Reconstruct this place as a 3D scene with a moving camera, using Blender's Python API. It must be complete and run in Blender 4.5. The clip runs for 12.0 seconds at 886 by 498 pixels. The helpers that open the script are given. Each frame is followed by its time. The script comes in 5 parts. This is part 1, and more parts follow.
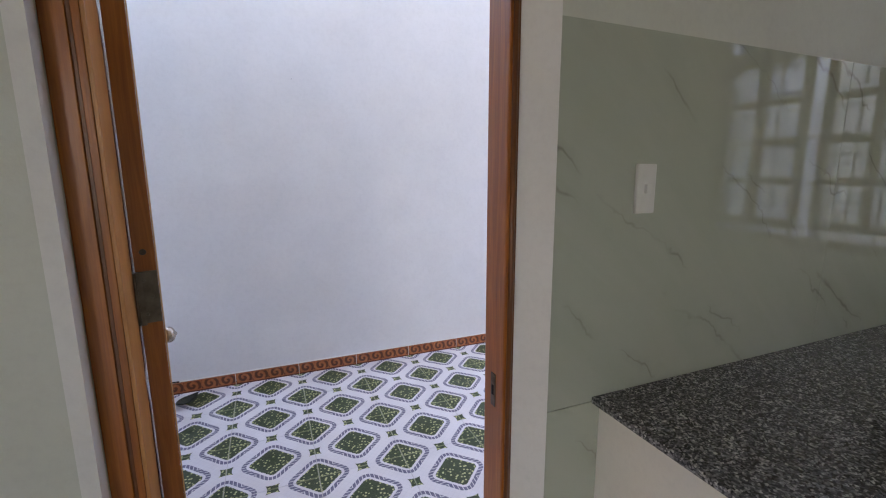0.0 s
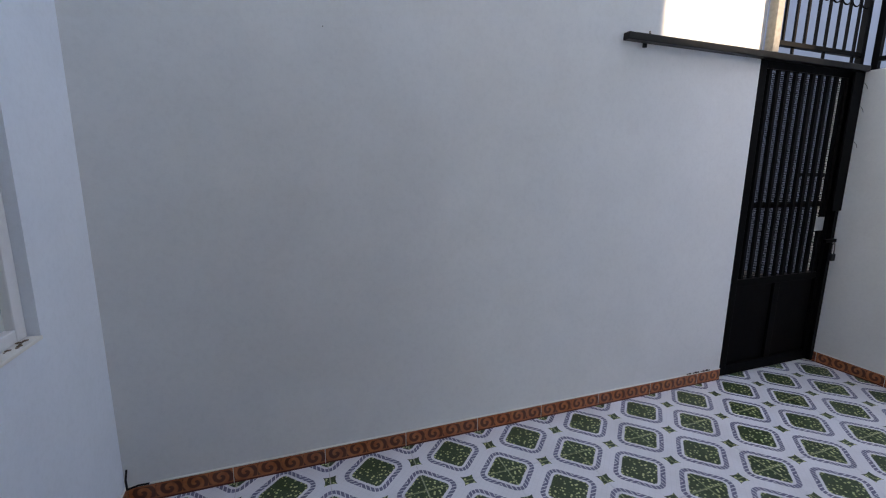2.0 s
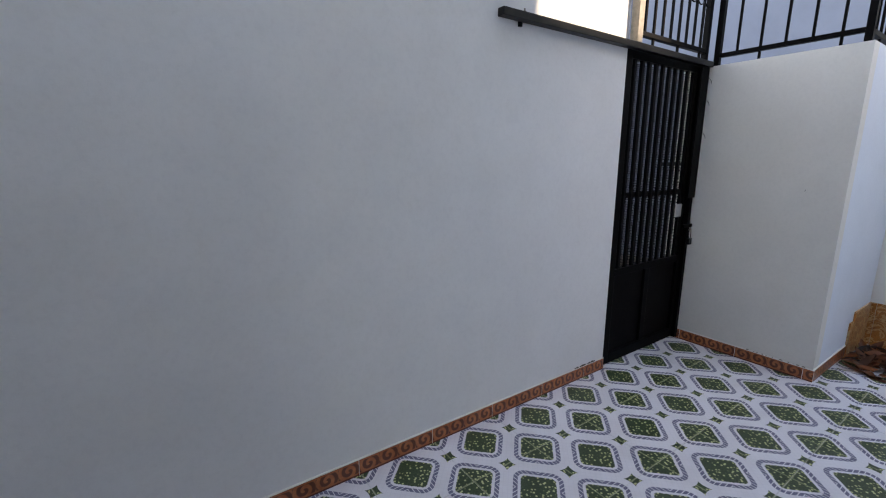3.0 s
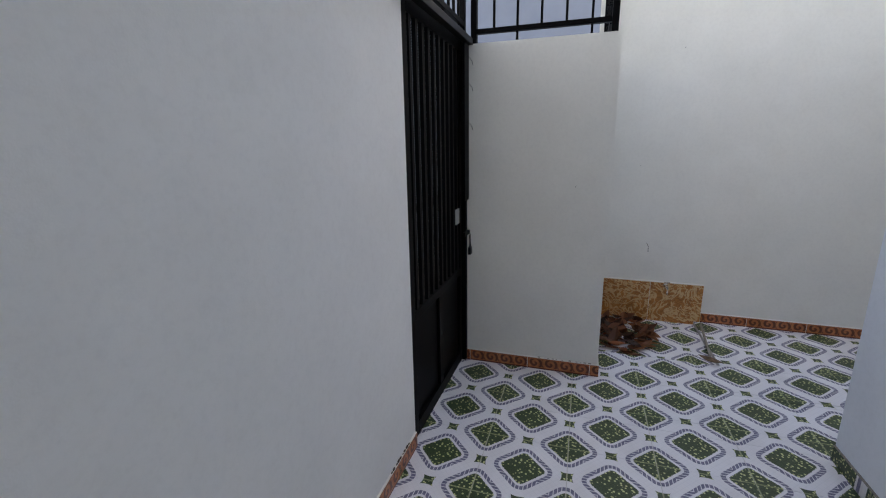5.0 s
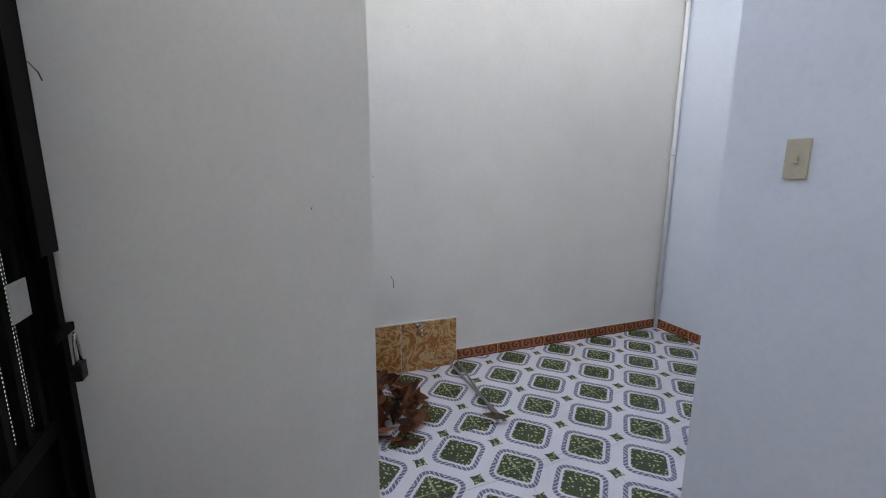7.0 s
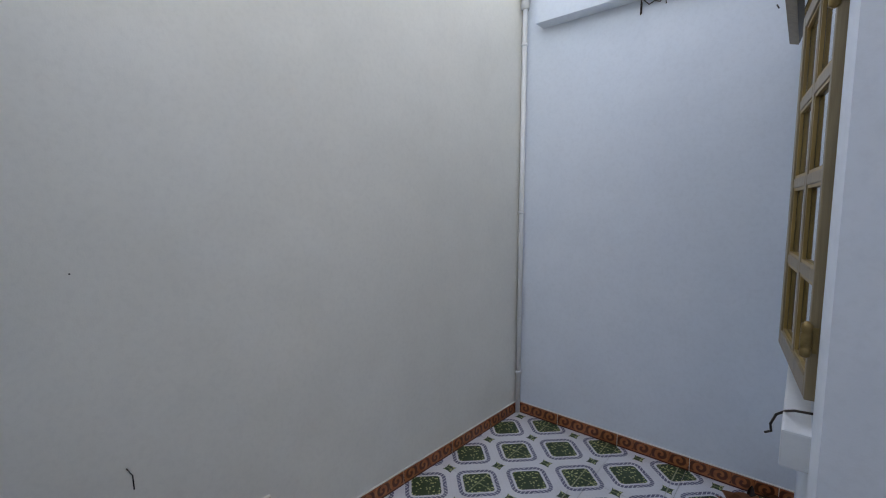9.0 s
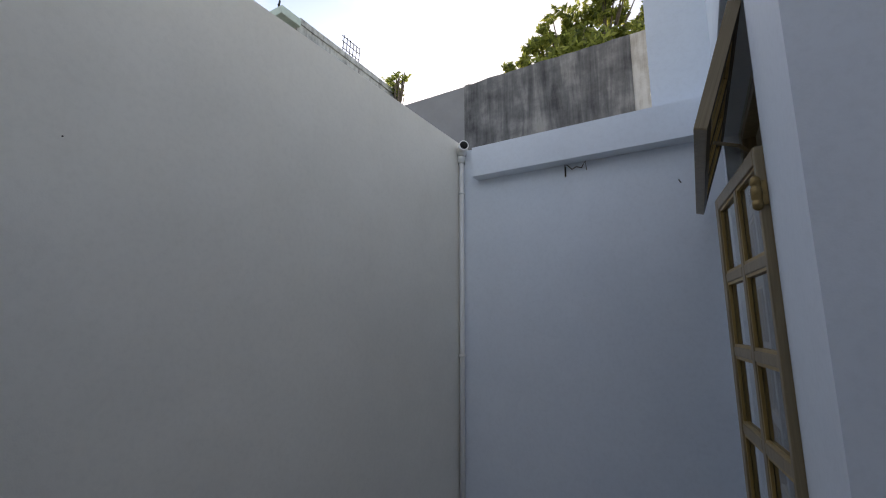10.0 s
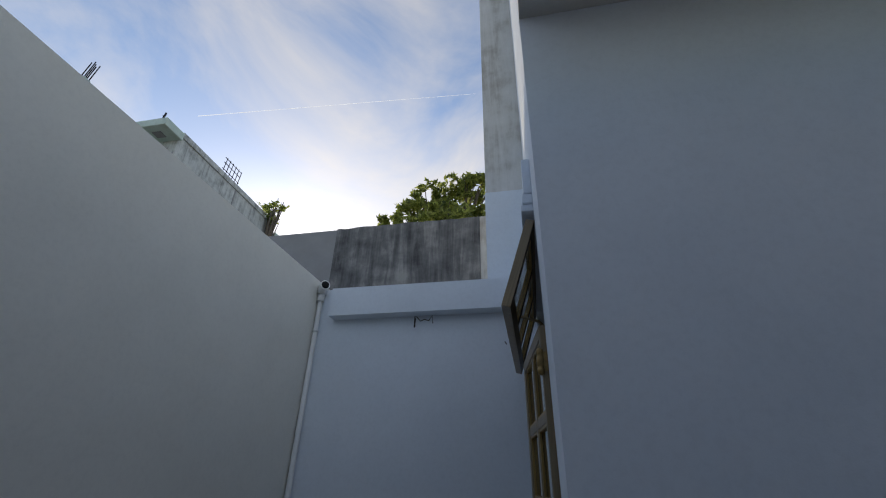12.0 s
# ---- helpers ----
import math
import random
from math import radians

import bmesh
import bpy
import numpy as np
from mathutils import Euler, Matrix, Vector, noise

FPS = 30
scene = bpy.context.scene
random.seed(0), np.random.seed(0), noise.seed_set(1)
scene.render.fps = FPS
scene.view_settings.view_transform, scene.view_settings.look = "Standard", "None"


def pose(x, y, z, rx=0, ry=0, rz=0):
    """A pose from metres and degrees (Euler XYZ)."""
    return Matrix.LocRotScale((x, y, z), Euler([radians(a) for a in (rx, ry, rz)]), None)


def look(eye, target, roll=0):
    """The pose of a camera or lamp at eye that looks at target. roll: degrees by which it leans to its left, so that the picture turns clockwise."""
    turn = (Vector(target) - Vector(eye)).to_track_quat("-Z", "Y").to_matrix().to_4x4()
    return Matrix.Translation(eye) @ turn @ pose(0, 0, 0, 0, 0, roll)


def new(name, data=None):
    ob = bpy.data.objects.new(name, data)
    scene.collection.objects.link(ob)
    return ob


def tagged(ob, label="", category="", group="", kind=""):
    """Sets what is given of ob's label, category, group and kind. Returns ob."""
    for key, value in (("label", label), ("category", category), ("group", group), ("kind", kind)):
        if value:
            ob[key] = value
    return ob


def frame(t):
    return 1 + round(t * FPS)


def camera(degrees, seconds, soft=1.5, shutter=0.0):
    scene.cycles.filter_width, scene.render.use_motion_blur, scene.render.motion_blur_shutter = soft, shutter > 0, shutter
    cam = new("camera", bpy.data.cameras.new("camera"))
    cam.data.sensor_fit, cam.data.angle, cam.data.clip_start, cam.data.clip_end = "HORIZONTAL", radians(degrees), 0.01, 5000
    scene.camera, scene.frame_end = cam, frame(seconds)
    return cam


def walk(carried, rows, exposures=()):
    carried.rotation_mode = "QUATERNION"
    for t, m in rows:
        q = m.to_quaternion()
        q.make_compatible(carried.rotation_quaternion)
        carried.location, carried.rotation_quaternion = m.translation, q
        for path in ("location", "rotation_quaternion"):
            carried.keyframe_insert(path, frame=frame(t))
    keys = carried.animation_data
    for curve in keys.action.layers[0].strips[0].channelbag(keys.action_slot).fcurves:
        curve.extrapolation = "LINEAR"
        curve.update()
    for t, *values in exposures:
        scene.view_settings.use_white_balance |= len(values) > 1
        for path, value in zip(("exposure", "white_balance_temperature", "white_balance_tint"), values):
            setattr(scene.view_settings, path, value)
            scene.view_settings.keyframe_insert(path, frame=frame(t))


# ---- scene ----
EXPOSURES = [(0.0, 3.76, 7850, 26), (0.5, 3.62, 7900, 28), (1.0, 3.23, 7750, 27), (1.5, 2.88, 7500, 21), (3.0, 2.73, 7750, 18), (5.0, 2.55, 8250, 17), (7.0, 2.70, 8450, 18), (9.0, 2.25, 8150, 16), (9.5, 1.77, 8100, 17), (10.0, 1.13, 7850, 16), (10.5, 0.68, 7600, 15), (11.2, 0.53, 7250, 13), (12.0, 0.47, 7000, 12)]
cam = camera(91.9, 12.0, soft=1.1)
PATH = [
    (0, (-1.134, -2.853, 1.367), (-0.391, -1.028, 1.027), -0.29),
    (0.5, (-1.140, -2.530, 1.361), (-0.496, -0.669, 1.011), 0.26),
    (1, (-1.141, -2.223, 1.349), (-0.508, -0.356, 1.014), 0.84),
    (1.5, (-1.135, -1.969, 1.368), (-0.525, -0.096, 1.024), 0.8),
    (2, (-1.108, -1.795, 1.404), (-0.444, 0.055, 1.036), 0.5),
    (2.5, (-1.009, -1.678, 1.408), (-0.119, 0.07, 1.016), 0.3),
    (3, (-0.866, -1.5, 1.416), (0.244, 0.113, 1.009), 0.0),
    (4.8, (-0.248, -0.643, 1.475), (1.55, 0.098, 1.005), -0.1),
    (5, (-0.144, -0.592, 1.477), (1.705, 0.011, 1.009), -0.9),
    (5.5, (0.096, -0.447, 1.45), (2.033, -0.249, 0.991), -1.1),
    (6, (0.413, -0.412, 1.47), (2.359, -0.542, 1.029), -0.8),
    (6.5, (0.741, -0.418, 1.423), (2.648, -0.847, 1.001), -0.6),
    (7, (1.118, -0.418, 1.366), (2.930, -1.166, 0.982), 0.2),
    (7.2, (1.276, -0.446, 1.355), (3.040, -1.307, 0.987), 0.5),
    (8.8, (2.053, -0.737, 1.483), (3.369, -2.219, 1.214), -0.1),
    (9, (2.132, -0.796, 1.49), (3.415, -2.318, 1.296), 0.1),
    (9.2, (2.174, -0.824, 1.524), (3.436, -2.372, 1.418), 0.1),
    (9.5, (2.218, -0.825, 1.589), (3.388, -2.446, 1.639), -0.2),
    (9.8, (2.264, -0.834, 1.627), (3.323, -2.514, 1.856), 0.2),
    (10, (2.267, -0.847, 1.663), (3.269, -2.543, 2.007), 0.2),
    (10.3, (2.27, -0.839, 1.706), (3.157, -2.552, 2.236), -0.0),
    (10.5, (2.258, -0.819, 1.749), (3.069, -2.53, 2.393), 0.2),
    (11, (2.217, -0.76, 1.787), (2.869, -2.437, 2.659), 0.9),
    (11.5, (2.171, -0.704, 1.758), (2.704, -2.385, 2.702), 1.5),
    (12, (2.141, -0.697, 1.629), (2.505, -2.412, 2.591), 1.4),
]
walk(cam, [(t, look(eye, target, roll)) for t, eye, target, roll in PATH],
     exposures=EXPOSURES)

# ---- world, sun, exposure ----
SUN_AZ = math.atan2(-0.839, 0.544)
SUN_EL = radians(21.0)
sun_dir = Vector((math.cos(SUN_AZ) * math.cos(SUN_EL), math.sin(SUN_AZ) * math.cos(SUN_EL), math.sin(SUN_EL)))


def make_world():
    w = bpy.data.worlds.new("sky")
    scene.world = w
    w.use_nodes = True
    nt = w.node_tree
    nt.nodes.clear()
    out = nt.nodes.new("ShaderNodeOutputWorld")
    sky = nt.nodes.new("ShaderNodeTexSky")
    sky.sky_type = "NISHITA"
    sky.sun_disc = False
    sky.sun_elevation = SUN_EL
    sky.sun_rotation = math.pi / 2 - SUN_AZ
    sky.air_density, sky.dust_density, sky.ozone_density = 1.0, 0.5, 2.5
    bg = nt.nodes.new("ShaderNodeBackground")
    bg.inputs["Strength"].default_value = 0.14
    co = nt.nodes.new("ShaderNodeTexCoord")
    mp = nt.nodes.new("ShaderNodeMapping")
    mp.inputs["Scale"].default_value = (1.0, 1.0, 2.2)
    mp.inputs["Rotation"].default_value = (0.3, 0.2, 0.8)
    n = nt.nodes.new("ShaderNodeTexNoise")
    n.inputs["Scale"].default_value, n.inputs["Detail"].default_value = 1.7, 9
    n.inputs["Roughness"].default_value, n.inputs["Distortion"].default_value = 0.58, 0.6
    ramp = nt.nodes.new("ShaderNodeValToRGB")
    ramp.color_ramp.elements[0].position, ramp.color_ramp.elements[1].position = 0.42, 0.72
    cl = nt.nodes.new("ShaderNodeMix")
    cl.data_type, cl.blend_type = "RGBA", "MIX"
    hsv = nt.nodes.new("ShaderNodeHueSaturation")
    hsv.inputs["Saturation"].default_value, hsv.inputs["Value"].default_value = 0.30, 1.02
    L = nt.links.new
    L(co.outputs["Generated"], mp.inputs["Vector"])
    L(mp.outputs[0], n.inputs["Vector"])
    L(n.outputs["Fac"], ramp.inputs[0])
    L(sky.outputs[0], hsv.inputs["Color"])
    L(ramp.outputs[0], cl.inputs[0])
    L(sky.outputs[0], cl.inputs[6])
    warm = nt.nodes.new("ShaderNodeMix")
    warm.data_type, warm.blend_type = "RGBA", "MULTIPLY"
    warm.inputs[0].default_value = 1.0
    warm.inputs[7].default_value = (1.06, 1.0, 0.93, 1.0)
    L(hsv.outputs[0], warm.inputs[6])
    lit = nt.nodes.new("ShaderNodeMix")
    lit.data_type, lit.blend_type = "RGBA", "MIX"
    lit.inputs[0].default_value = 0.5
    lit.inputs[7].default_value = (4.4, 4.45, 4.5, 1.0)
    L(warm.outputs[2], lit.inputs[6])
    L(lit.outputs[2], cl.inputs[7])
    L(cl.outputs[2], bg.inputs[0])
    L(bg.outputs[0], out.inputs[0])


make_world()
sun = new("sun", bpy.data.lights.new("sun", "SUN"))
sun.data.energy, sun.data.angle, sun.data.color = 1.1, radians(1.0), (1.0, 0.86, 0.66)
sun.matrix_world = look(sun_dir * 60, (0, 0, 0))


# added fill for the dim kitchen: stands in for daylight from an unseen opening
fill = new("kitchen_fill", bpy.data.lights.new("kitchen_fill", "AREA"))
fill.data.shape, fill.data.size, fill.data.size_y, fill.data.energy, fill.data.color = "RECTANGLE", 1.0, 2.0, 0.40, (1.0, 0.90, 0.80)
fill.matrix_world = look((-2.69, -4.85, 1.25), (0.0, -4.85, 1.2))


# ---- materials ----
def nodes_of(name):
    m = bpy.data.materials.new(name)
    m.use_nodes = True
    nt = m.node_tree
    return m, nt, nt.nodes["Principled BSDF"]


class G:
    """Small helper that writes shader arithmetic."""

    def __init__(self, nt):
        self.nt = nt

    def node(self, kind):
        return self.nt.nodes.new(kind)

    def put(self, socket, v):
        if isinstance(v, bpy.types.NodeSocket):
            self.nt.links.new(v, socket)
        else:
            socket.default_value = v

    def m(self, op, a, b=0.0, c=0.0):
        n = self.node("ShaderNodeMath")
        n.operation = op
        for s, v in zip(n.inputs, (a, b, c)):
            self.put(s, v)
        return n.outputs[0]

    def less(self, a, b, soft=0.001):
        n = self.node("ShaderNodeMapRange")
        self.put(n.inputs[0], self.m("SUBTRACT", a, b))
        n.inputs[1].default_value, n.inputs[2].default_value = -soft, soft
        n.inputs[3].default_value, n.inputs[4].default_value = 1.0, 0.0
        return n.outputs[0]

    def mix(self, f, a, b, how="MIX"):
        n = self.node("ShaderNodeMix")
        n.data_type, n.blend_type = "RGBA", how
        self.put(n.inputs[0], f)
        for s, v in ((n.inputs[6], a), (n.inputs[7], b)):
            self.put(s, v if isinstance(v, bpy.types.NodeSocket) else (*v, 1.0))
        return n.outputs[2]

    def obj(self, scale=(1, 1, 1)):
        co = self.node("ShaderNodeTexCoord")
        mp = self.node("ShaderNodeMapping")
        mp.inputs["Scale"].default_value = scale
        self.nt.links.new(co.outputs["Object"], mp.inputs[0])
        return mp.outputs[0]

    def pos(self, scale=(1, 1, 1)):
        co = self.node("ShaderNodeNewGeometry")
        mp = self.node("ShaderNodeMapping")
        mp.inputs["Scale"].default_value = scale
        self.nt.links.new(co.outputs["Position"], mp.inputs[0])
        return mp.outputs[0]

    def xyz(self, v):
        n = self.node("ShaderNodeSeparateXYZ")
        self.nt.links.new(v, n.inputs[0])
        return n.outputs

    def noise(self, v, scale, detail=4, rough=0.5, dist=0.0):
        n = self.node("ShaderNodeTexNoise")
        self.nt.links.new(v, n.inputs["Vector"])
        n.inputs["Scale"].default_value, n.inputs["Detail"].default_value = scale, detail
        n.inputs["Roughness"].default_value, n.inputs["Distortion"].default_value = rough, dist
        return n.outputs["Fac"]

    def ramp(self, f, *stops):
        n = self.node("ShaderNodeValToRGB")
        self.nt.links.new(f, n.inputs[0])
        e = n.color_ramp.elements
        while len(e) < len(stops):
            e.new(0.5)
        for k, (p, c) in zip(e, stops):
            k.position, k.color = p, (*c, 1.0) if len(c) == 3 else c
        return n.outputs[0]

    def bump(self, h, strength, dist, bsdf):
        n = self.node("ShaderNodeBump")
        n.inputs["Strength"].default_value, n.inputs["Distance"].default_value = strength, dist
        self.nt.links.new(h, n.inputs["Height"])
        self.nt.links.new(n.outputs[0], bsdf.inputs["Normal"])

    def rnd(self):
        return self.node("ShaderNodeObjectInfo").outputs["Random"]


def wall_paint(name, base, dirt, rough=0.62):
    """Rolled emulsion on trowelled plaster: faint roller stipple, long trowel waves, pale stains."""
    m, nt, b = nodes_of(name)
    g = G(nt)
    p = g.pos()
    big = g.noise(p, 0.9, 5, 0.55, 0.4)
    mid = g.noise(p, 3.4, 6, 0.6)
    f = g.m("MULTIPLY", big, mid)
    col = g.ramp(f, (0.12, dirt), (0.34, base))
    nt.links.new(col, b.inputs["Base Color"])
    b.inputs["Roughness"].default_value = rough
    fleck = g.ramp(g.noise(p, 48, 5, 0.7), (0.30, (0.955, 0.955, 0.955)), (0.55, (1, 1, 1)))
    nt.links.new(g.mix(1.0, col, fleck, "MULTIPLY"), b.inputs["Base Color"])
    h = g.m("ADD", g.m("MULTIPLY", g.noise(p, 220, 3), 0.3), g.m("MULTIPLY", g.noise(p, 3.5, 3), 0.9))
    g.bump(h, 0.17, 0.006, b)
    return m


M_WHITE = wall_paint("white_emulsion", (0.832, 0.838, 0.825), (0.777, 0.783, 0.77))
M_BLUE = wall_paint("cool_white_emulsion", (0.822, 0.878, 0.94), (0.772, 0.828, 0.89))
M_CREAM = wall_paint("off_white_emulsion", (0.845, 0.828, 0.765), (0.79, 0.773, 0.71))
M_GREEN = wall_paint("pale_green_emulsion", (0.66, 0.69, 0.63), (0.61, 0.64, 0.58), 0.5)
M_CEIL = wall_paint("ceiling_paint", (0.76, 0.75, 0.72), (0.68, 0.66, 0.62))


def floor_tile_material():
    m, nt, b = nodes_of("patterned_floor_tile")
    g = G(nt)
    x, y, z = g.xyz(g.obj())
    s2 = 0.70710678
    per = 0.2828427
    u = g.m("MULTIPLY", g.m("ADD", x, y), s2)
    v = g.m("MULTIPLY", g.m("SUBTRACT", x, y), s2)
    a = g.m("PINGPONG", u, per / 2)
    c = g.m("PINGPONG", v, per / 2)
    wob = g.m("MULTIPLY", g.m("SUBTRACT", g.noise(g.obj(), 160, 2), 0.5), 0.012)

    def box_sd(h, r):
        qa = g.m("SUBTRACT", a, h - r)
        qc = g.m("SUBTRACT", c, h - r)
        la, lc = g.m("MAXIMUM", qa, 0.0), g.m("MAXIMUM", qc, 0.0)
        d = g.m("SQRT", g.m("ADD", g.m("MULTIPLY", la, la), g.m("MULTIPLY", lc, lc)))
        inner = g.m("MINIMUM", g.m("MAXIMUM", qa, qc), 0.0)
        return g.m("SUBTRACT", g.m("ADD", d, inner), r)

    ring = g.less(g.m("ABSOLUTE", g.m("ADD", box_sd(0.112, 0.055), 0.0105)), 0.0105, 0.0012)
    # short mosaic dashes in the ring
    lng = g.m("FRACT", g.m("MULTIPLY", g.m("SUBTRACT", a, c), 40.0))
    dash = g.less(g.m("ABSOLUTE", g.m("SUBTRACT", lng, 0.5)), 0.40, 0.03)
    ring = g.m("MULTIPLY", ring, dash)
    leaf = g.less(g.m("ADD", box_sd(0.078, 0.022), wob), 0.0, 0.0015)
    sa, sc = g.m("SUBTRACT", per / 2, a), g.m("SUBTRACT", per / 2, c)
    star = g.less(g.m("ADD", g.m("ADD", g.m("POWER", sa, 0.72), g.m("POWER", sc, 0.72)), g.m("MULTIPLY", wob, 0.6)), 0.105, 0.003)
    green_zone = g.m("MAXIMUM", leaf, star)
    vo = g.node("ShaderNodeTexVoronoi")
    nt.links.new(g.obj(), vo.inputs["Vector"])
    vo.inputs["Scale"].default_value = 62
    dots = g.less(vo.outputs["Distance"], 0.31, 0.05)
    gn = g.noise(g.obj(), 120, 3, 0.7)
    green = g.ramp(gn, (0.3, (0.013, 0.029, 0.011)), (0.7, (0.055, 0.098, 0.038)))
    green = g.mix(g.m("MULTIPLY", dots, 0.9), green, (0.62, 0.66, 0.32))
    # pale glaze line where a medallion meets the tile's edge
    rim = g.less(0.1962, g.m("MAXIMUM", g.m("ABSOLUTE", x), g.m("ABSOLUTE", y)), 0.0015)
    green = g.mix(g.m("MULTIPLY", rim, 0.5), green, (0.50, 0.55, 0.30))
    # little mosaic cross lines in the star and faint squares in the white ground
    gx = g.m("ABSOLUTE", g.m("SUBTRACT", g.m("FRACT", g.m("MULTIPLY", u, 45.0)), 0.5))
    gy = g.m("ABSOLUTE", g.m("SUBTRACT", g.m("FRACT", g.m("MULTIPLY", v, 45.0)), 0.5))
    grid = g.m("MULTIPLY", g.less(0.46, g.m("MAXIMUM", gx, gy), 0.03), 0.22)
    white = g.mix(grid, (0.80, 0.80, 0.84), (0.50, 0.51, 0.60))
    dirt = g.noise(g.pos(), 2.6, 6, 0.65)
    white = g.mix(g.ramp(dirt, (0.45, (0, 0, 0)), (0.8, (0.35, 0.35, 0.35))), white, (0.45, 0.43, 0.40))
    blue = g.ramp(g.noise(g.obj(), 90, 2), (0.3, (0.11, 0.115, 0.19)), (0.75, (0.22, 0.22, 0.33)))
    col = g.mix(ring, white, blue)
    col = g.mix(green_zone, col, green)
    nt.links.new(col, b.inputs["Base Color"])
    nt.links.new(g.ramp(dirt, (0.3, (0.34, 0.34, 0.34)), (0.75, (0.6, 0.6, 0.6))), b.inputs["Roughness"])
    g.bump(g.m("MULTIPLY", gn, green_zone), 0.15, 0.002, b)
    return m


M_FLOOR = floor_tile_material()


def skirting_material():
    m, nt, b = nodes_of("brown_scroll_skirting_tile")
    g = G(nt)
    x, y, z = g.xyz(g.obj())
    # local x runs along the tile, z up it; one wave scroll each 0.1 m
    px = g.m("SUBTRACT", g.m("MULTIPLY", g.m("FRACT", g.m("MULTIPLY", g.m("ADD", x, 0.2), 10.0)), 0.1), 0.05)
    pz = g.m("SUBTRACT", z, 0.043)
    r = g.m("SQRT", g.m("ADD", g.m("MULTIPLY", px, px), g.m("MULTIPLY", pz, pz)))
    th = g.m("ARCTAN2", pz, px)
    wave = g.m("SINE", g.m("ADD", g.m("MULTIPLY", th, 1.0), g.m("MULTIPLY", r, 190.0)))
    wave = g.m("ADD", wave, g.m("MULTIPLY", g.m("SUBTRACT", g.noise(g.obj(), 70, 3), 0.5), 1.1))
    scroll = g.less(0.0, wave, 0.35)
    body = g.m("MULTIPLY", scroll, g.less(g.m("ABSOLUTE", pz), 0.028, 0.003))
    lines = g.less(0.034, g.m("ABSOLUTE", pz), 0.002)
    base = g.ramp(g.noise(g.pos(), 35, 4), (0.3, (0.38, 0.105, 0.036)), (0.75, (0.58, 0.215, 0.08)))
    dark = (0.085, 0.022, 0.012)
    col = g.mix(g.m("MULTIPLY", body, 0.85), base, dark)
    col = g.mix(lines, col, (0.12, 0.026, 0.015))
    nt.links.new(col, b.inputs["Base Color"])
    b.inputs["Roughness"].default_value = 0.32
    g.bump(body, 0.3, 0.003, b)
    return m


M_SKIRT = skirting_material()


def panel_tile_material():
    m, nt, b = nodes_of("ochre_scroll_wall_tile")
    g = G(nt)
    p = g.pos()
    a = g.noise(p, 8, 3, 0.55, 2.6)
    c = g.noise(p, 12, 2, 0.5, 2.2)
    lines = g.less(g.m("ABSOLUTE", g.m("SUBTRACT", a, 0.5)), 0.04, 0.02)
    dark = g.less(g.m("ABSOLUTE", g.m("SUBTRACT", c, 0.46)), 0.03, 0.03)
    base = g.ramp(g.noise(p, 7, 5, 0.6), (0.3, (0.40, 0.145, 0.030)), (0.7, (0.60, 0.255, 0.065)))
    col = g.mix(g.m("MULTIPLY", dark, 0.55), base, (0.17, 0.065, 0.022))
    col = g.mix(g.m("MULTIPLY", lines, 0.85), col, (0.70, 0.50, 0.27))
    nt.links.new(col, b.inputs["Base Color"])
    b.inputs["Roughness"].default_value = 0.28
    return m


M_PANEL = panel_tile_material()


def wood_material(name, dark, light, rough=0.32, axis=(14, 14, 0.9)):
    m, nt, b = nodes_of(name)
    g = G(nt)
    v = g.obj(axis)
    w = g.noise(v, 2.2, 6, 0.6, 1.4)
    fine = g.noise(g.obj((axis[0] * 9, axis[1] * 9, axis[2] * 2)), 3.0, 3)
    f = g.m("ADD", g.m("MULTIPLY", w, 0.75), g.m("MULTIPLY", fine, 0.25))
    col = g.ramp(f, (0.30, dark), (0.52, tuple((d + l) / 2 for d, l in zip(dark, light))), (0.72, light))
    nt.links.new(col, b.inputs["Base Color"])
    b.inputs["Roughness"].default_value = rough
    b.inputs["Coat Weight"].default_value = 0.12
    b.inputs["Coat Roughness"].default_value = 0.2
    g.bump(fine, 0.08, 0.002, b)
    return m


M_FRAME = wood_material("varnished_brown_wood", (0.24, 0.064, 0.008), (0.58, 0.19, 0.030))
M_FRAME_DARK = wood_material("dark_varnished_wood", (0.09, 0.028, 0.006), (0.24, 0.075, 0.016))
M_LEAF = wood_material("honey_varnished_wood", (0.58, 0.305, 0.125), (0.70, 0.395, 0.175), 0.16)
M_REBATE_LIT = wood_material("daylit_orange_wood", (0.48, 0.20, 0.062), (0.62, 0.30, 0.11), 0.3)
M_MOULD = wood_material("amber_wood_moulding", (0.36, 0.135, 0.022), (0.56, 0.235, 0.045))
M_SASH = wood_material("tan_painted_timber", (0.19, 0.135, 0.068), (0.34, 0.25, 0.135), 0.4)
M_BEAD = wood_material("golden_glazing_bead", (0.30, 0.185, 0.055), (0.48, 0.32, 0.11), 0.4)
M_SASH_DARK = wood_material("dark_timber", (0.05, 0.036, 0.024), (0.12, 0.088, 0.058), 0.55)


def plain(name, col, rough=0.5, metal=0.0, var=0.25, scale=40, bump=0.0):
    m, nt, b = nodes_of(name)
    g = G(nt)
    f = g.noise(g.pos(), scale, 5, 0.6)
    lo = tuple(c * (1 - var) for c in col)
    hi = tuple(min(1, c * (1 + var)) for c in col)
    nt.links.new(g.ramp(f, (0.3, lo), (0.7, hi)), b.inputs["Base Color"])
    b.inputs["Roughness"].default_value, b.inputs["Metallic"].default_value = rough, metal
    if bump:
        g.bump(f, bump, 0.004, b)
    return m


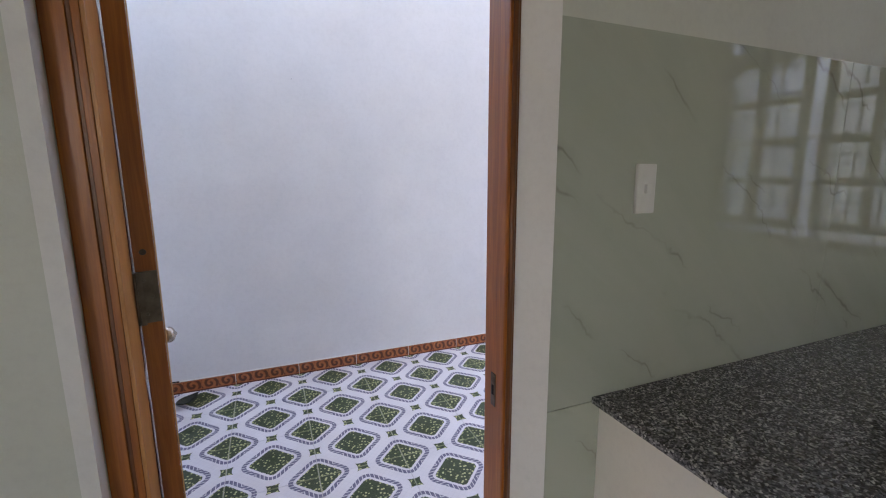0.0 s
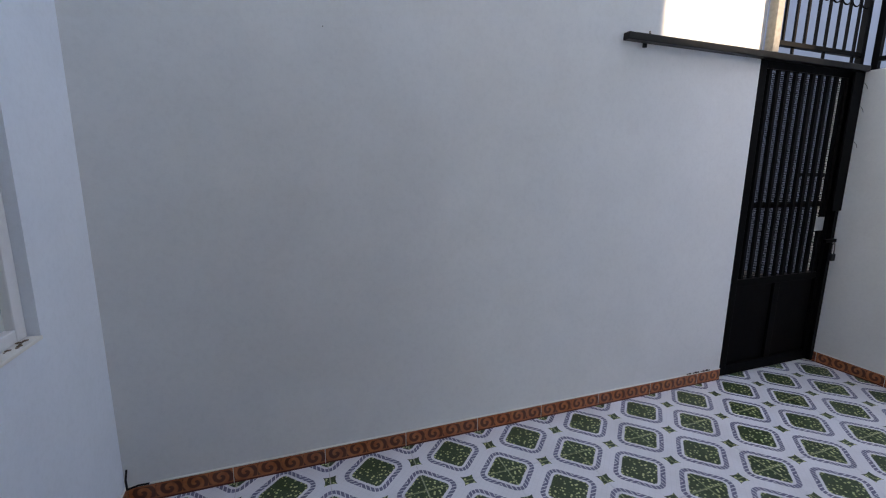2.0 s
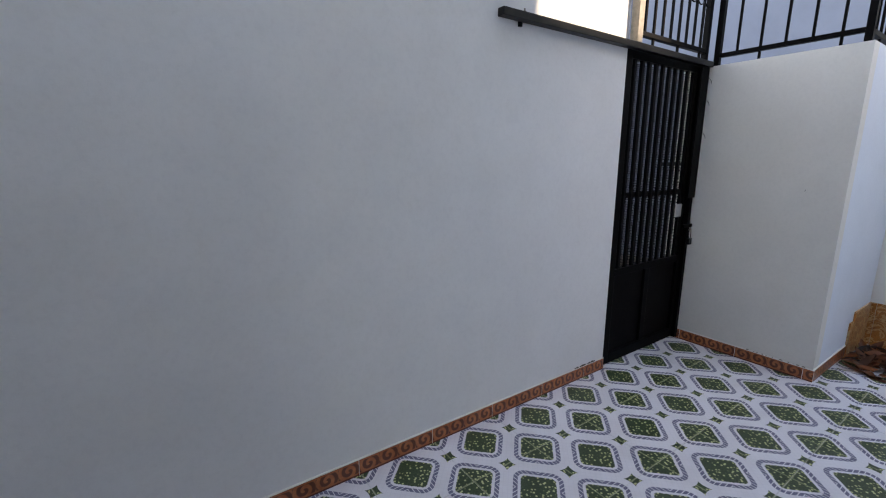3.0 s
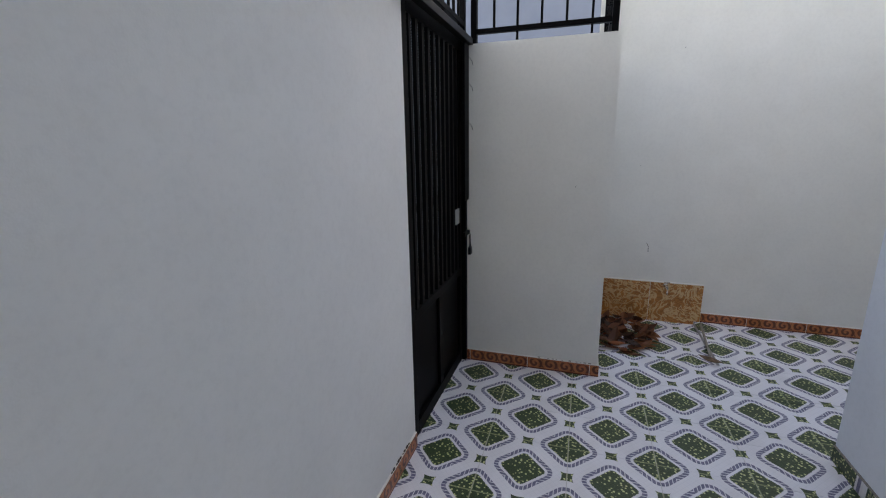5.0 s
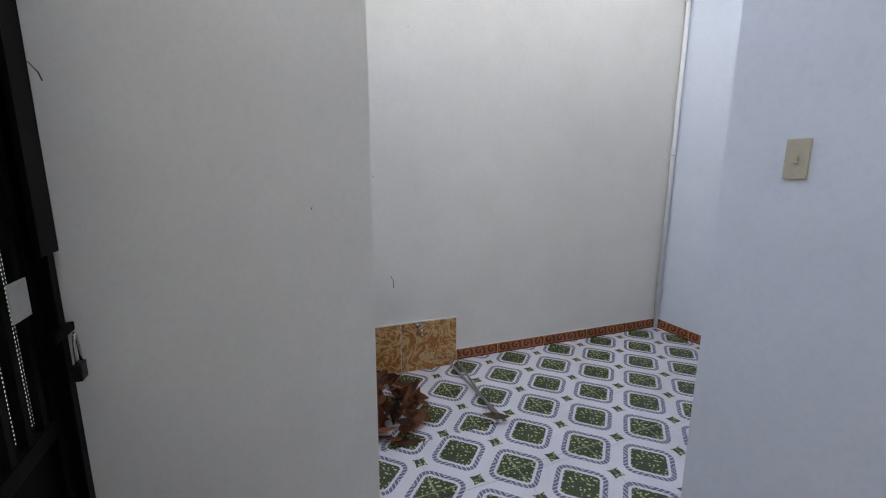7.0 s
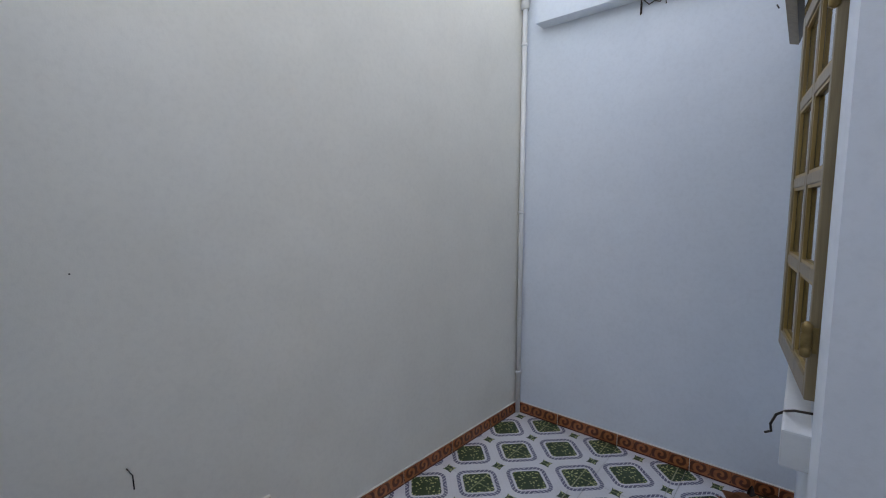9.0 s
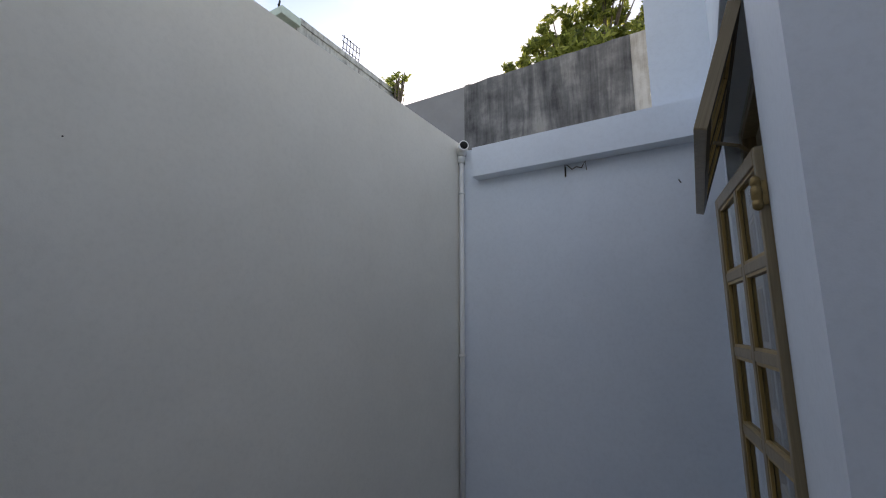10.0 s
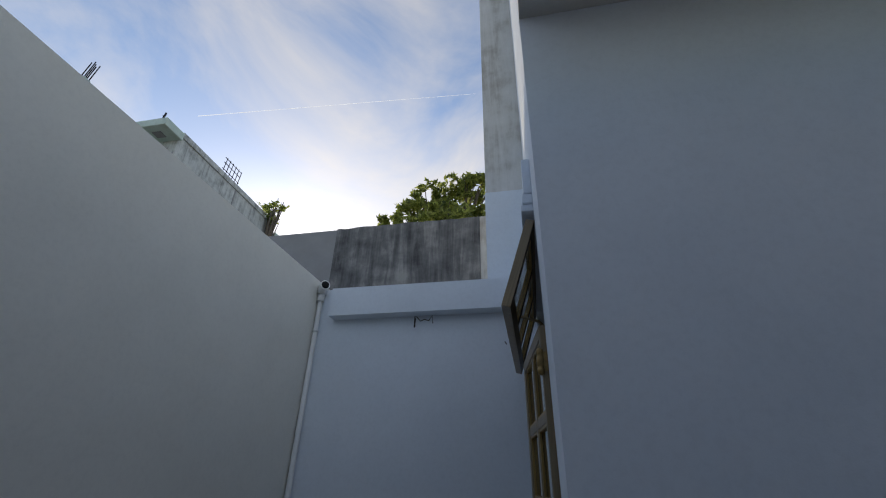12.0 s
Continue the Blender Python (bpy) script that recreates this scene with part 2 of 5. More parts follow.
M_BLACK = plain("black_enamelled_steel", (0.0028, 0.0028, 0.0032), 0.45, 0.0, 0.35, 25, 0.12)
M_BLACK.node_tree.nodes["Principled BSDF"].inputs["Specular IOR Level"].default_value = 0.05
M_BAR = plain("worn_dark_steel", (0.011, 0.0105, 0.010), 0.34, 0.0, 0.4, 30, 0.1)
M_BAR.node_tree.nodes["Principled BSDF"].inputs["Specular IOR Level"].default_value = 0.16
M_POST = plain("grey_beige_steel_post", (0.30, 0.27, 0.22), 0.5, 0.0, 0.2)
M_STEEL = plain("satin_nickel", (0.52, 0.46, 0.40), 0.25, 1.0, 0.1)
M_HINGE = plain("dull_brown_steel", (0.16, 0.13, 0.10), 0.4, 0.8, 0.3)
M_BRASS = plain("aged_brass", (0.30, 0.20, 0.08), 0.35, 0.8, 0.3)
M_PVC = plain("white_pvc", (0.84, 0.84, 0.83), 0.35, 0.0, 0.04, 12)
M_SWITCH = plain("yellowed_cream_plastic", (0.60, 0.55, 0.40), 0.35, 0.0, 0.05)
M_SWITCHW = plain("white_plastic", (0.74, 0.75, 0.72), 0.3, 0.0, 0.03)
# near-black: painted shade in holes, and the black plastic scrap
M_HOLE_SHADE_PLASTIC = plain("hole_shade_and_black_plastic", (0.01, 0.01, 0.01), 0.9)
M_CEMENT = plain("grey_cement", (0.26, 0.24, 0.21), 0.85, 0.0, 0.25, 60, 0.4)
M_NEIGH = plain("blue_grey_render", (0.23, 0.26, 0.325), 0.85, 0.0, 0.08, 2)
M_DARK_BAND = plain("dark_lower_band", (0.05, 0.047, 0.043), 0.9, 0.0, 0.4, 4, 0.2)
M_NEIGH2 = plain("pinkish_render", (0.32, 0.285, 0.27), 0.85, 0.0, 0.06, 2)
M_GROUND = plain("packed_earth", (0.22, 0.19, 0.15), 0.95, 0.0, 0.3, 3, 0.3)
M_WIRE = plain("rusty_wire", (0.06, 0.045, 0.035), 0.7, 0.4)
M_PAPER = plain("grey_steel_plate", (0.42, 0.42, 0.40), 0.45, 0.2, 0.08)
M_LEAFDRY = plain("dry_brown_leaf", (0.14, 0.06, 0.03), 0.7, 0.0, 0.6, 9)
M_LEAFTAN = plain("greyish_tan_dry_leaf", (0.20, 0.13, 0.08), 0.7, 0.0, 0.5, 25)
M_LEAFDARK = plain("wilted_dark_leaf", (0.03, 0.035, 0.028), 0.6, 0.0, 0.4, 30)
M_JOINT = plain("tile_joint", (0.50, 0.49, 0.48), 0.85, 0.0, 0.2, 30)
M_FRONT = plain("pale_frosted_pane", (0.60, 0.64, 0.62), 0.35, 0.0, 0.05, 3)
M_KFLOOR = plain("kitchen_floor_tile", (0.50, 0.48, 0.44), 0.25, 0.0, 0.06, 3)


def granite_material():
    m, nt, b = nodes_of("speckled_dark_granite")
    g = G(nt)
    p = g.pos((1, 1, 1))
    v1 = g.node("ShaderNodeTexVoronoi")
    nt.links.new(p, v1.inputs["Vector"])
    v1.inputs["Scale"].default_value = 210
    f = g.m("MULTIPLY", g.xyz(v1.outputs["Color"])[0], g.noise(p, 60, 4, 0.7))
    col = g.ramp(f, (0.08, (0.02, 0.022, 0.024)), (0.26, (0.10, 0.105, 0.11)), (0.42, (0.27, 0.275, 0.28)), (0.54, (0.58, 0.58, 0.56)))
    nt.links.new(col, b.inputs["Base Color"])
    b.inputs["Roughness"].default_value = 0.22
    return m


M_GRANITE = granite_material()


def marble_material():
    m, nt, b = nodes_of("glossy_marble_look_tile")
    g = G(nt)
    co = g.node("ShaderNodeNewGeometry")
    mp = g.node("ShaderNodeMapping")
    mp.inputs["Rotation"].default_value = (0, radians(-42), 0)
    nt.links.new(co.outputs["Position"], mp.inputs[0])
    mp2 = g.node("ShaderNodeMapping")
    mp2.inputs["Scale"].default_value = (0.42, 1.0, 1.9)
    nt.links.new(mp.outputs[0], mp2.inputs[0])
    v = mp2.outputs[0]
    p = g.pos()
    px, py, pz = g.xyz(p)
    veins = None
    for per, ox, wid, seed in ((0.46, 0.13, 0.0055, 2.1), (0.31, 0.05, 0.0032, 3.3)):
        bend = g.m("MULTIPLY", g.m("SUBTRACT", g.noise(p, seed, 4, 0.6, 0.5), 0.5), 0.22)
        across = g.m("ADD", g.m("ADD", g.m("MULTIPLY", px, 0.60), g.m("MULTIPLY", pz, 0.80)), g.m("ADD", bend, ox))
        line = g.m("PINGPONG", across, per / 2)
        w = g.m("MULTIPLY", g.ramp(g.noise(p, 6.5, 3), (0.36, (0, 0, 0)), (0.7, (1, 1, 1))), wid * 1.5)
        on = g.ramp(g.noise(g.pos((1.0, 1.0, 1.0)), 3.4 + per, 2), (0.46, (0, 0, 0)), (0.58, (1, 1, 1)))
        soft = g.m("MULTIPLY", g.m("MAXIMUM", g.less(line, w, 0.006), g.m("MULTIPLY", g.less(line, w, 0.035), 0.35)), on)
        veins = soft if veins is None else g.m("MAXIMUM", veins, soft)
    haze = g.ramp(g.noise(v, 2.4, 5, 0.6, 0.8), (0.45, (0, 0, 0)), (0.7, (0.35, 0.35, 0.35)))
    base = g.ramp(g.noise(v, 1.6, 4), (0.3, (0.40, 0.45, 0.37)), (0.7, (0.46, 0.50, 0.425)))
    base = g.mix(haze, base, (0.52, 0.54, 0.48))
    col = g.mix(g.m("MULTIPLY", veins, 0.75), base, (0.17, 0.16, 0.13))
    nt.links.new(col, b.inputs["Base Color"])
    b.inputs["Roughness"].default_value = 0.02
    return m


M_MARBLE = marble_material()


def stained_concrete(name, lo, mid, hi):
    m, nt, b = nodes_of(name)
    g = G(nt)
    streak = g.noise(g.pos((3.2, 3.2, 0.32)), 2.6, 8, 0.68, 0.5)
    blot = g.noise(g.pos(), 3.0, 7, 0.65)
    f = g.m("ADD", g.m("MULTIPLY", streak, 0.52), g.m("MULTIPLY", blot, 0.48))
    nt.links.new(g.ramp(f, (0.385, lo), (0.5, mid), (0.615, hi)), b.inputs["Base Color"])
    b.inputs["Roughness"].default_value = 0.95
    g.bump(g.noise(g.pos(), 22, 6, 0.7), 0.35, 0.01, b)
    return m


M_CONC = stained_concrete("weathered_black_streaked_concrete", (0.07, 0.071, 0.075), (0.175, 0.175, 0.18), (0.36, 0.355, 0.345))
M_CONC_PALE = stained_concrete("patchy_raw_render", (0.40, 0.37, 0.33), (0.64, 0.63, 0.60), (0.74, 0.73, 0.71))
M_RENDER = plain("smooth_grey_render", (0.30, 0.30, 0.31), 0.9, 0.0, 0.08, 4, 0.15)
M_BLDG = stained_concrete("mould_streaked_paint", (0.24, 0.25, 0.25), (0.52, 0.54, 0.54), (0.66, 0.68, 0.67))
M_BLDG_G = plain("pale_green_soffit", (0.54, 0.65, 0.60), 0.8, 0.0, 0.12, 5)


def glass_material():
    m, nt, b = nodes_of("window_glass")
    b.inputs["Base Color"].default_value = (0.93, 0.96, 0.95, 1)
    b.inputs["Transmission Weight"].default_value = 1.0
    b.inputs["Roughness"].default_value = 0.0
    b.inputs["IOR"].default_value = 1.55
    return m


M_GLASS = glass_material()


def foliage_material(name, lo, hi):
    m, nt, b = nodes_of(name)
    g = G(nt)
    geo = g.node("ShaderNodeNewGeometry")
    nt.links.new(g.ramp(geo.outputs["Random Per Island"], (0.0, lo), (1.0, hi)), b.inputs["Base Color"])
    b.inputs["Roughness"].default_value = 0.5
    tr = g.node("ShaderNodeBsdfTranslucent")
    nt.links.new(g.ramp(geo.outputs["Random Per Island"], (0.0, tuple(c * 2.3 for c in lo)), (1.0, tuple(c * 2.3 for c in hi))), tr.inputs[0])
    mx = g.node("ShaderNodeMixShader")
    mx.inputs[0].default_value = 0.5
    nt.links.new(b.outputs[0], mx.inputs[1])
    nt.links.new(tr.outputs[0], mx.inputs[2])
    nt.links.new(mx.outputs[0], nt.nodes["Material Output"].inputs[0])
    return m


M_FOLIAGE = foliage_material("green_foliage", (0.05, 0.072, 0.014), (0.33, 0.35, 0.085))
M_BARK = plain("grey_brown_bark", (0.14, 0.11, 0.08), 0.9, 0.0, 0.3, 12, 0.5)
M_PILE = foliage_material("dead_leaves", (0.022, 0.010, 0.007), (0.29, 0.12, 0.058))


# ---- mesh helpers ----
def add_box(bm, x0, x1, y0, y1, z0, z1, bevel=0.0):
    vs = [bm.verts.new((x, y, z)) for z in (z0, z1) for y in (y0, y1) for x in (x0, x1)]
    fs = [bm.faces.new([vs[i] for i in q]) for q in
          ((0, 2, 3, 1), (4, 5, 7, 6), (0, 1, 5, 4), (2, 6, 7, 3), (0, 4, 6, 2), (1, 3, 7, 5))]
    if bevel:
        es = {e for f in fs for e in f.edges}
        bmesh.ops.bevel(bm, geom=list(es), offset=bevel, segments=2, affect="EDGES", profile=0.6)
    return vs


def add_tube(bm, points, r, sides=10, cap=True):
    pts = [Vector(p) for p in points]
    rings = []
    for k, p in enumerate(pts):
        d = (pts[min(k + 1, len(pts) - 1)] - pts[max(k - 1, 0)]).normalized()
        up = Vector((0, 0, 1)) if abs(d.z) < 0.9 else Vector((1, 0, 0))
        a = d.cross(up).normalized()
        c = d.cross(a).normalized()
        rad = r[k] if isinstance(r, (list, tuple)) else r
        rings.append([bm.verts.new(p + rad * (math.cos(w) * a + math.sin(w) * c))
                      for w in (2 * math.pi * i / sides for i in range(sides))])
    for q, s in zip(rings, rings[1:]):
        for i in range(sides):
            f = bm.faces.new((q[i], q[(i + 1) % sides], s[(i + 1) % sides], s[i]))
            f.smooth = True
    if cap:
        bm.faces.new(rings[0])
        bm.faces.new(list(reversed(rings[-1])))


def add_lathe(bm, origin, axis, profile, sides=20):
    """profile: (distance along the axis, radius) pairs."""
    o, d = Vector(origin), Vector(axis).normalized()
    add_tube(bm, [o + d * s for s, _ in profile], [max(q, 0.0005) for _, q in profile], sides)


def mesh_from(name, bm, *mats):
    bmesh.ops.recalc_face_normals(bm, faces=bm.faces)
    me = bpy.data.meshes.new(name)
    bm.to_mesh(me)
    bm.free()
    for m in mats:
        me.materials.append(m)
    return me


def thing(name, bm, mat, label="", category="", group="", kind=""):
    ob = new(name, mesh_from(name, bm, mat))
    return tagged(ob, label, category, group, kind)


def root(name, at, label="", category="", group="", kind="", rz=0.0):
    ob = new(name)
    ob.empty_display_size = 0.1
    ob.matrix_world = pose(*at, 0, 0, rz)
    return tagged(ob, label, category, group, kind)


def part(name, bm, mat, parent, label=""):
    ob = new(name, mesh_from(name, bm, mat))
    ob.parent = parent
    if label:
        ob["label"] = label
    return ob


def box_part(name, mat, parent, b, bevel=0.0, label=""):
    bm = bmesh.new()
    add_box(bm, *b, bevel)
    return part(name, bm, mat, parent, label)


def structure(name, mat, boxes, label, category="wall", bevel=0.0):
    bm = bmesh.new()
    for b in boxes:
        add_box(bm, *b, bevel)
    return thing(name, bm, mat, label, category, "", "structure")


# ---- the plan ----
AY = 0.137       # face of the long yard wall with the gate
BX = 2.56        # face of the short wall beside the gate
BEND = -0.75    # where that wall turns the corner
CX = 3.756       # face of the far side wall where it meets the return wall
CSLOPE = 0.0325  # that wall leans in towards the end wall
DY = -3.465      # face of the end wall
HY = -1.80       # front face of the house
HI = -1.945      # its kitchen side
EX = 2.085       # side face of the house
LX = -1.82       # face of the left end wall
GX0 = 1.600      # gate opening
SLAB = 3.28
SX, SY = 2.94, -1.55   # lowered wash area by the tap
TRAIL = Vector((424.2, -351.7, 436.3)), Vector((54.9, -460.4, 527.1))



def side_face(y):
    """x of the side wall's face at y."""
    return CX + (y - BEND) * CSLOPE


SIDE_TURN = -math.degrees(math.atan(CSLOPE))

# ---- large structure ----
structure("wall_north", M_WHITE, [(-1.97, GX0 - 0.002, AY, AY + 0.15, -0.1, 2.96)], "long white painted yard wall with a fine trowelled surface")


def west_wall():
    y0, y1, z0, z1 = -1.30, -0.27, 0.90, 2.25
    a, b = LX - 0.15, LX
    bm = bmesh.new()
    add_box(bm, a, b, y1, AY, -0.1, 2.96)
    add_box(bm, a, b, HY, y0, -0.1, 2.96)
    add_box(bm, a, b, y0, y1, -0.1, z0)
    add_box(bm, a, b, y0, y1, z1, 2.96)
    thing("wall_west", bm, M_BLUE, "white painted end wall with a recessed window", "wall", "", "structure")
    w = root("window_2", (LX - 0.06, (y0 + y1) / 2, z0), "white painted recessed window closed with pale frosted glass", "window", "", "structure")
    hw, h = (y1 - y0) / 2, z1 - z0
    for n, bx in (("window_frame", (-0.03, 0.03, hw - 0.05, hw - 0.001, 0.0125, h)), ("window_frame", (-0.03, 0.03, -hw + 0.001, -hw + 0.05, 0.0125, h)),
                  ("window_frame", (-0.03, 0.03, -hw + 0.05, hw - 0.05, h - 0.05, h - 0.001)), ("window_frame", (-0.03, 0.03, -hw + 0.05, hw - 0.05, 0.0125, 0.05)),
                  ("window_frame", (-0.028, 0.028, -0.025, 0.025, 0.05, h - 0.05))):
        box_part(n, M_PVC, w, bx, 0.004)
    for s in (-1, 1):
        box_part("pane", M_FRONT, w, (-0.006, 0.006, *sorted((s * 0.025, s * (hw - 0.05))), 0.05, h - 0.05))
    box_part("window_sill", M_CREAM, w, (-0.08, 0.066, -hw + 0.002, hw - 0.002, 0.0005, 0.012), 0.003, "white painted sill ledge")


west_wall()
rng = random.Random(31)
for k in range(7):
    bm = bmesh.new()
    bmesh.ops.create_icosphere(bm, subdivisions=1, radius=1)
    q = rng.uniform(0.002, 0.0045)
    for v in bm.verts:
        v.co = Vector((v.co.x * q, v.co.y * q * 2.4, max(v.co.z, -0.5) * q * 0.7))
    c = thing("dirt_crumb", bm, M_LEAFTAN, "brown crumb of dirt on the window ledge", "crumb", "crumbs on the window ledge")
    c.matrix_world = pose(LX - 0.012 + rng.uniform(-0.012, 0.010), -0.40 + 0.014 * k, 0.9125 + q * 0.35, 0, 0, rng.uniform(-60, 60))


def house_front():
    dx0, dz = -1.462, 2.16
    for name, mat, y0, y1, lab in (("wall_south", M_BLUE, HI + 0.065, HY, "white painted front wall of the house round the kitchen door"),
                                   ("wall_kitchen_1", M_GREEN, HI, HI + 0.065, "pale green painted kitchen wall round the back door")):
        bm = bmesh.new()
        dx1 = -0.532 if mat is M_BLUE else -0.462
        x0, x1 = (LX - 0.15, EX) if mat is M_BLUE else (-2.7, EX - 0.13)
        add_box(bm, x0, dx0, y0, y1, -0.1, SLAB)
        add_box(bm, dx1, x1, y0, y1, -0.1, SLAB)
        add_box(bm, dx0, dx1, y0, y1, dz, SLAB)
        thing(name, bm, mat, lab, "wall", "", "structure")


house_front()


def plaster_margin():
    """White plaster round the door frame, splayed on the latch side."""
    bm = bmesh.new()
    ring = ((-0.5325, HI + 0.058), (-0.4625, HI - 0.0105), (-0.4625, HI + 0.0645), (-0.5325, HI + 0.0645))
    lo = [bm.verts.new((x, y, 0.0)) for x, y in ring]
    hi = [bm.verts.new((x, y, 2.20)) for x, y in ring]
    for k in range(4):
        bm.faces.new((lo[k], lo[(k + 1) % 4], hi[(k + 1) % 4], hi[k]))
    bm.faces.new(lo)
    bm.faces.new(hi)
    add_box(bm, -1.490, -1.4605, HI - 0.003, HI + 0.03, 0, 2.20)
    add_box(bm, -1.490, -0.4625, HI - 0.003, HI + 0.03, 2.201, 2.25)
    thing("trim_3", bm, M_WHITE, "white plaster margin round the kitchen door frame", "plaster", "", "structure")


plaster_margin()

# window opening in the side of the house
WY0, WY1, WZ0, WZ1 = -3.33, -2.19, 0.925, 2.60


def house_side():
    for name, mat, x0, x1, lab in (("wall_east", M_BLUE, EX - 0.065, EX, "white painted side wall of the house with a casement window"),
                                   ("wall_kitchen_2", M_GREEN, EX - 0.13, EX - 0.065, "pale green kitchen wall with the casement window")):
        top = 6.6 if mat is M_BLUE else SLAB
        y1 = HY if mat is M_BLUE else HI
        if mat is M_BLUE:
            y1 = HI + 0.065
        y0 = DY if mat is M_BLUE else -6.0
        bm = bmesh.new()
        add_box(bm, x0, x1, y0, WY0, -0.1, top)
        add_box(bm, x0, x1, WY1, y1, -0.1, top)
        add_box(bm, x0, x1, WY0, WY1, -0.1, WZ0)
        add_box(bm, x0, x1, WY0, WY1, WZ1, top)
        thing(name, bm, mat, lab, "wall", "", "structure")
    structure("wall_upper", M_BLUE, [(LX - 0.15, EX, HY - 0.065, HY, SLAB + 0.14, 6.6), (EX - 0.065, EX, HY - 0.065, HY, SLAB, SLAB + 0.14)],
              "white painted upper storey of the house")


house_side()
structure("ceiling", M_CEIL, [(LX - 0.15, EX, HY, -0.40, SLAB, SLAB + 0.14)], "off-white overhanging slab above the kitchen door", "ceiling")
structure("wall_end", M_BLUE, [(EX, side_face(DY) + 0.002, DY - 0.16, DY, -0.1, 2.90)], "white painted end wall of the yard")
structure("trim_1", M_BLUE, [(EX, 3.525, DY, DY + 0.10, 2.657, 2.866)], "white painted concrete beam along the top of the end wall", "beam")
structure("wall_column", M_BLUE, [(EX - 0.3, 2.40, DY - 0.30, DY, 2.90, 3.66)], "white painted column stub on the end wall", "column")
structure("wall_column_upper", M_CONC_PALE, [(EX - 0.3, 2.395, DY - 0.30, DY - 0.004, 3.66, 7.0)], "patchy raw rendered column rising above the yard", "column")


def side_wall():
    bm = bmesh.new()
    add_box(bm, 0, 0.16, DY - BEND - 0.16, 0.10, -0.1, 2.96)
    w = thing("wall_side", bm, M_CREAM, "tall off-white painted side wall of the yard", "wall", "", "structure")
    w.matrix_world = pose(CX, BEND, 0, 0, 0, SIDE_TURN)


side_wall()
structure("wall_short", M_CREAM, [(BX, BX + 0.10, BEND, AY + 0.15, -0.1, 2.068)], "short off-white wall beside the gate")
structure("wall_return", M_BLUE, [(BX + 0.10, CX - 0.002, BEND, BEND + 0.10, -0.1, 2.068)], "white return wall below the railing")

# kitchen shell
# the gap in this unseen wall is added to let light into the kitchen
structure("wall_kitchen_3", M_GREEN, [(-2.83, -2.7, -4.3, HI + 0.065, -0.1, SLAB), (-2.83, -2.7, -6.0, -5.4, -0.1, SLAB), (-2.83, -2.7, -5.4, -4.3, 2.3, SLAB)], "pale green kitchen wall")
structure("wall_kitchen_4", M_GREEN, [(-2.83, EX, -6.13, -6.0, -0.1, SLAB)], "pale green back wall of the kitchen")
structure("ceiling_kitchen", M_CEIL, [(-2.83, EX - 0.065, -6.13, HY, SLAB + 0.001, SLAB + 0.12)], "plain off-white kitchen ceiling", "ceiling")
structure("floor_kitchen", M_KFLOOR, [(-2.83, EX - 0.13, -6.13, HY - 0.001, -0.1, 0.0)], "plain beige kitchen floor", "floor")


# ---- kitchen ----
def marble_tiles():
    w = root("wall_tiling", (0, HI, 0), "glossy pale green marble-look wall tiles behind the counter", "wall tile", "", "structure")
    x = -0.461
    while x < EX - 0.14:
        x2 = min(x + 1.2, EX - 0.135)
        for z0, z1 in ((0.0, 0.72), (0.722, 1.736)):
            bm = bmesh.new()
            add_box(bm, x, x2 - 0.0015, -0.010, -0.0005, z0, z1, 0.0012)
            part("tile", bm, M_MARBLE, w)
        x = x2


marble_tiles()


def counter():
    top = root("countertop", (-0.311, HI - 0.011, 0.738), "speckled dark grey granite countertop", "countertop")
    box_part("slab", M_GRANITE, top, (0, EX - 0.14 + 0.311, -0.56, -0.001, -0.02, 0.0), 0.003)
    box_part("front_lip", M_GRANITE, top, (0.002, EX - 0.14 + 0.311, -0.562, -0.54, -0.045, -0.021), 0.003)
    base = root("counter_base", (-0.28, HI - 0.011, 0), "cream plastered counter base under the granite", "counter")
    box_part("side_panel", M_CREAM, base, (0, 0.07, -0.52, -0.001, 0, 0.717))
    box_part("front_panel", M_CREAM, base, (0.071, EX - 0.14 + 0.28, -0.52, -0.45, 0, 0.716))


counter()


def light_switch(name, at, mat, w, h, rz, label, screws=True):
    s = root(name, at, label, "light switch", rz=rz)
    box_part("plate", mat, s, (-w / 2, w / 2, -0.011, 0, -h / 2, h / 2), 0.004)
    box_part("rocker", mat, s, (-w * 0.13, w * 0.13, -0.021, -0.0105, -h * 0.09, h * 0.09), 0.002)
    if screws:
        for sgn in (-1, 1):
            bm = bmesh.new()
            add_lathe(bm, (0, -0.0105, sgn * h * 0.36), (0, -1, 0), ((0, 0.003), (0.0015, 0.003), (0.002, 0.001)), 10)
            part("screw", bm, mat, s)
    return s


light_switch("light_switch", (-0.170, HI - 0.0105, 1.327), M_SWITCHW, 0.068, 0.135, 0, "white plastic switch plate on the marble-look tiles", False)
light_switch("light_switch", (1.870, HY, 1.386), M_SWITCH, 0.060, 0.112, 180, "yellowed cream switch plate on the house wall")


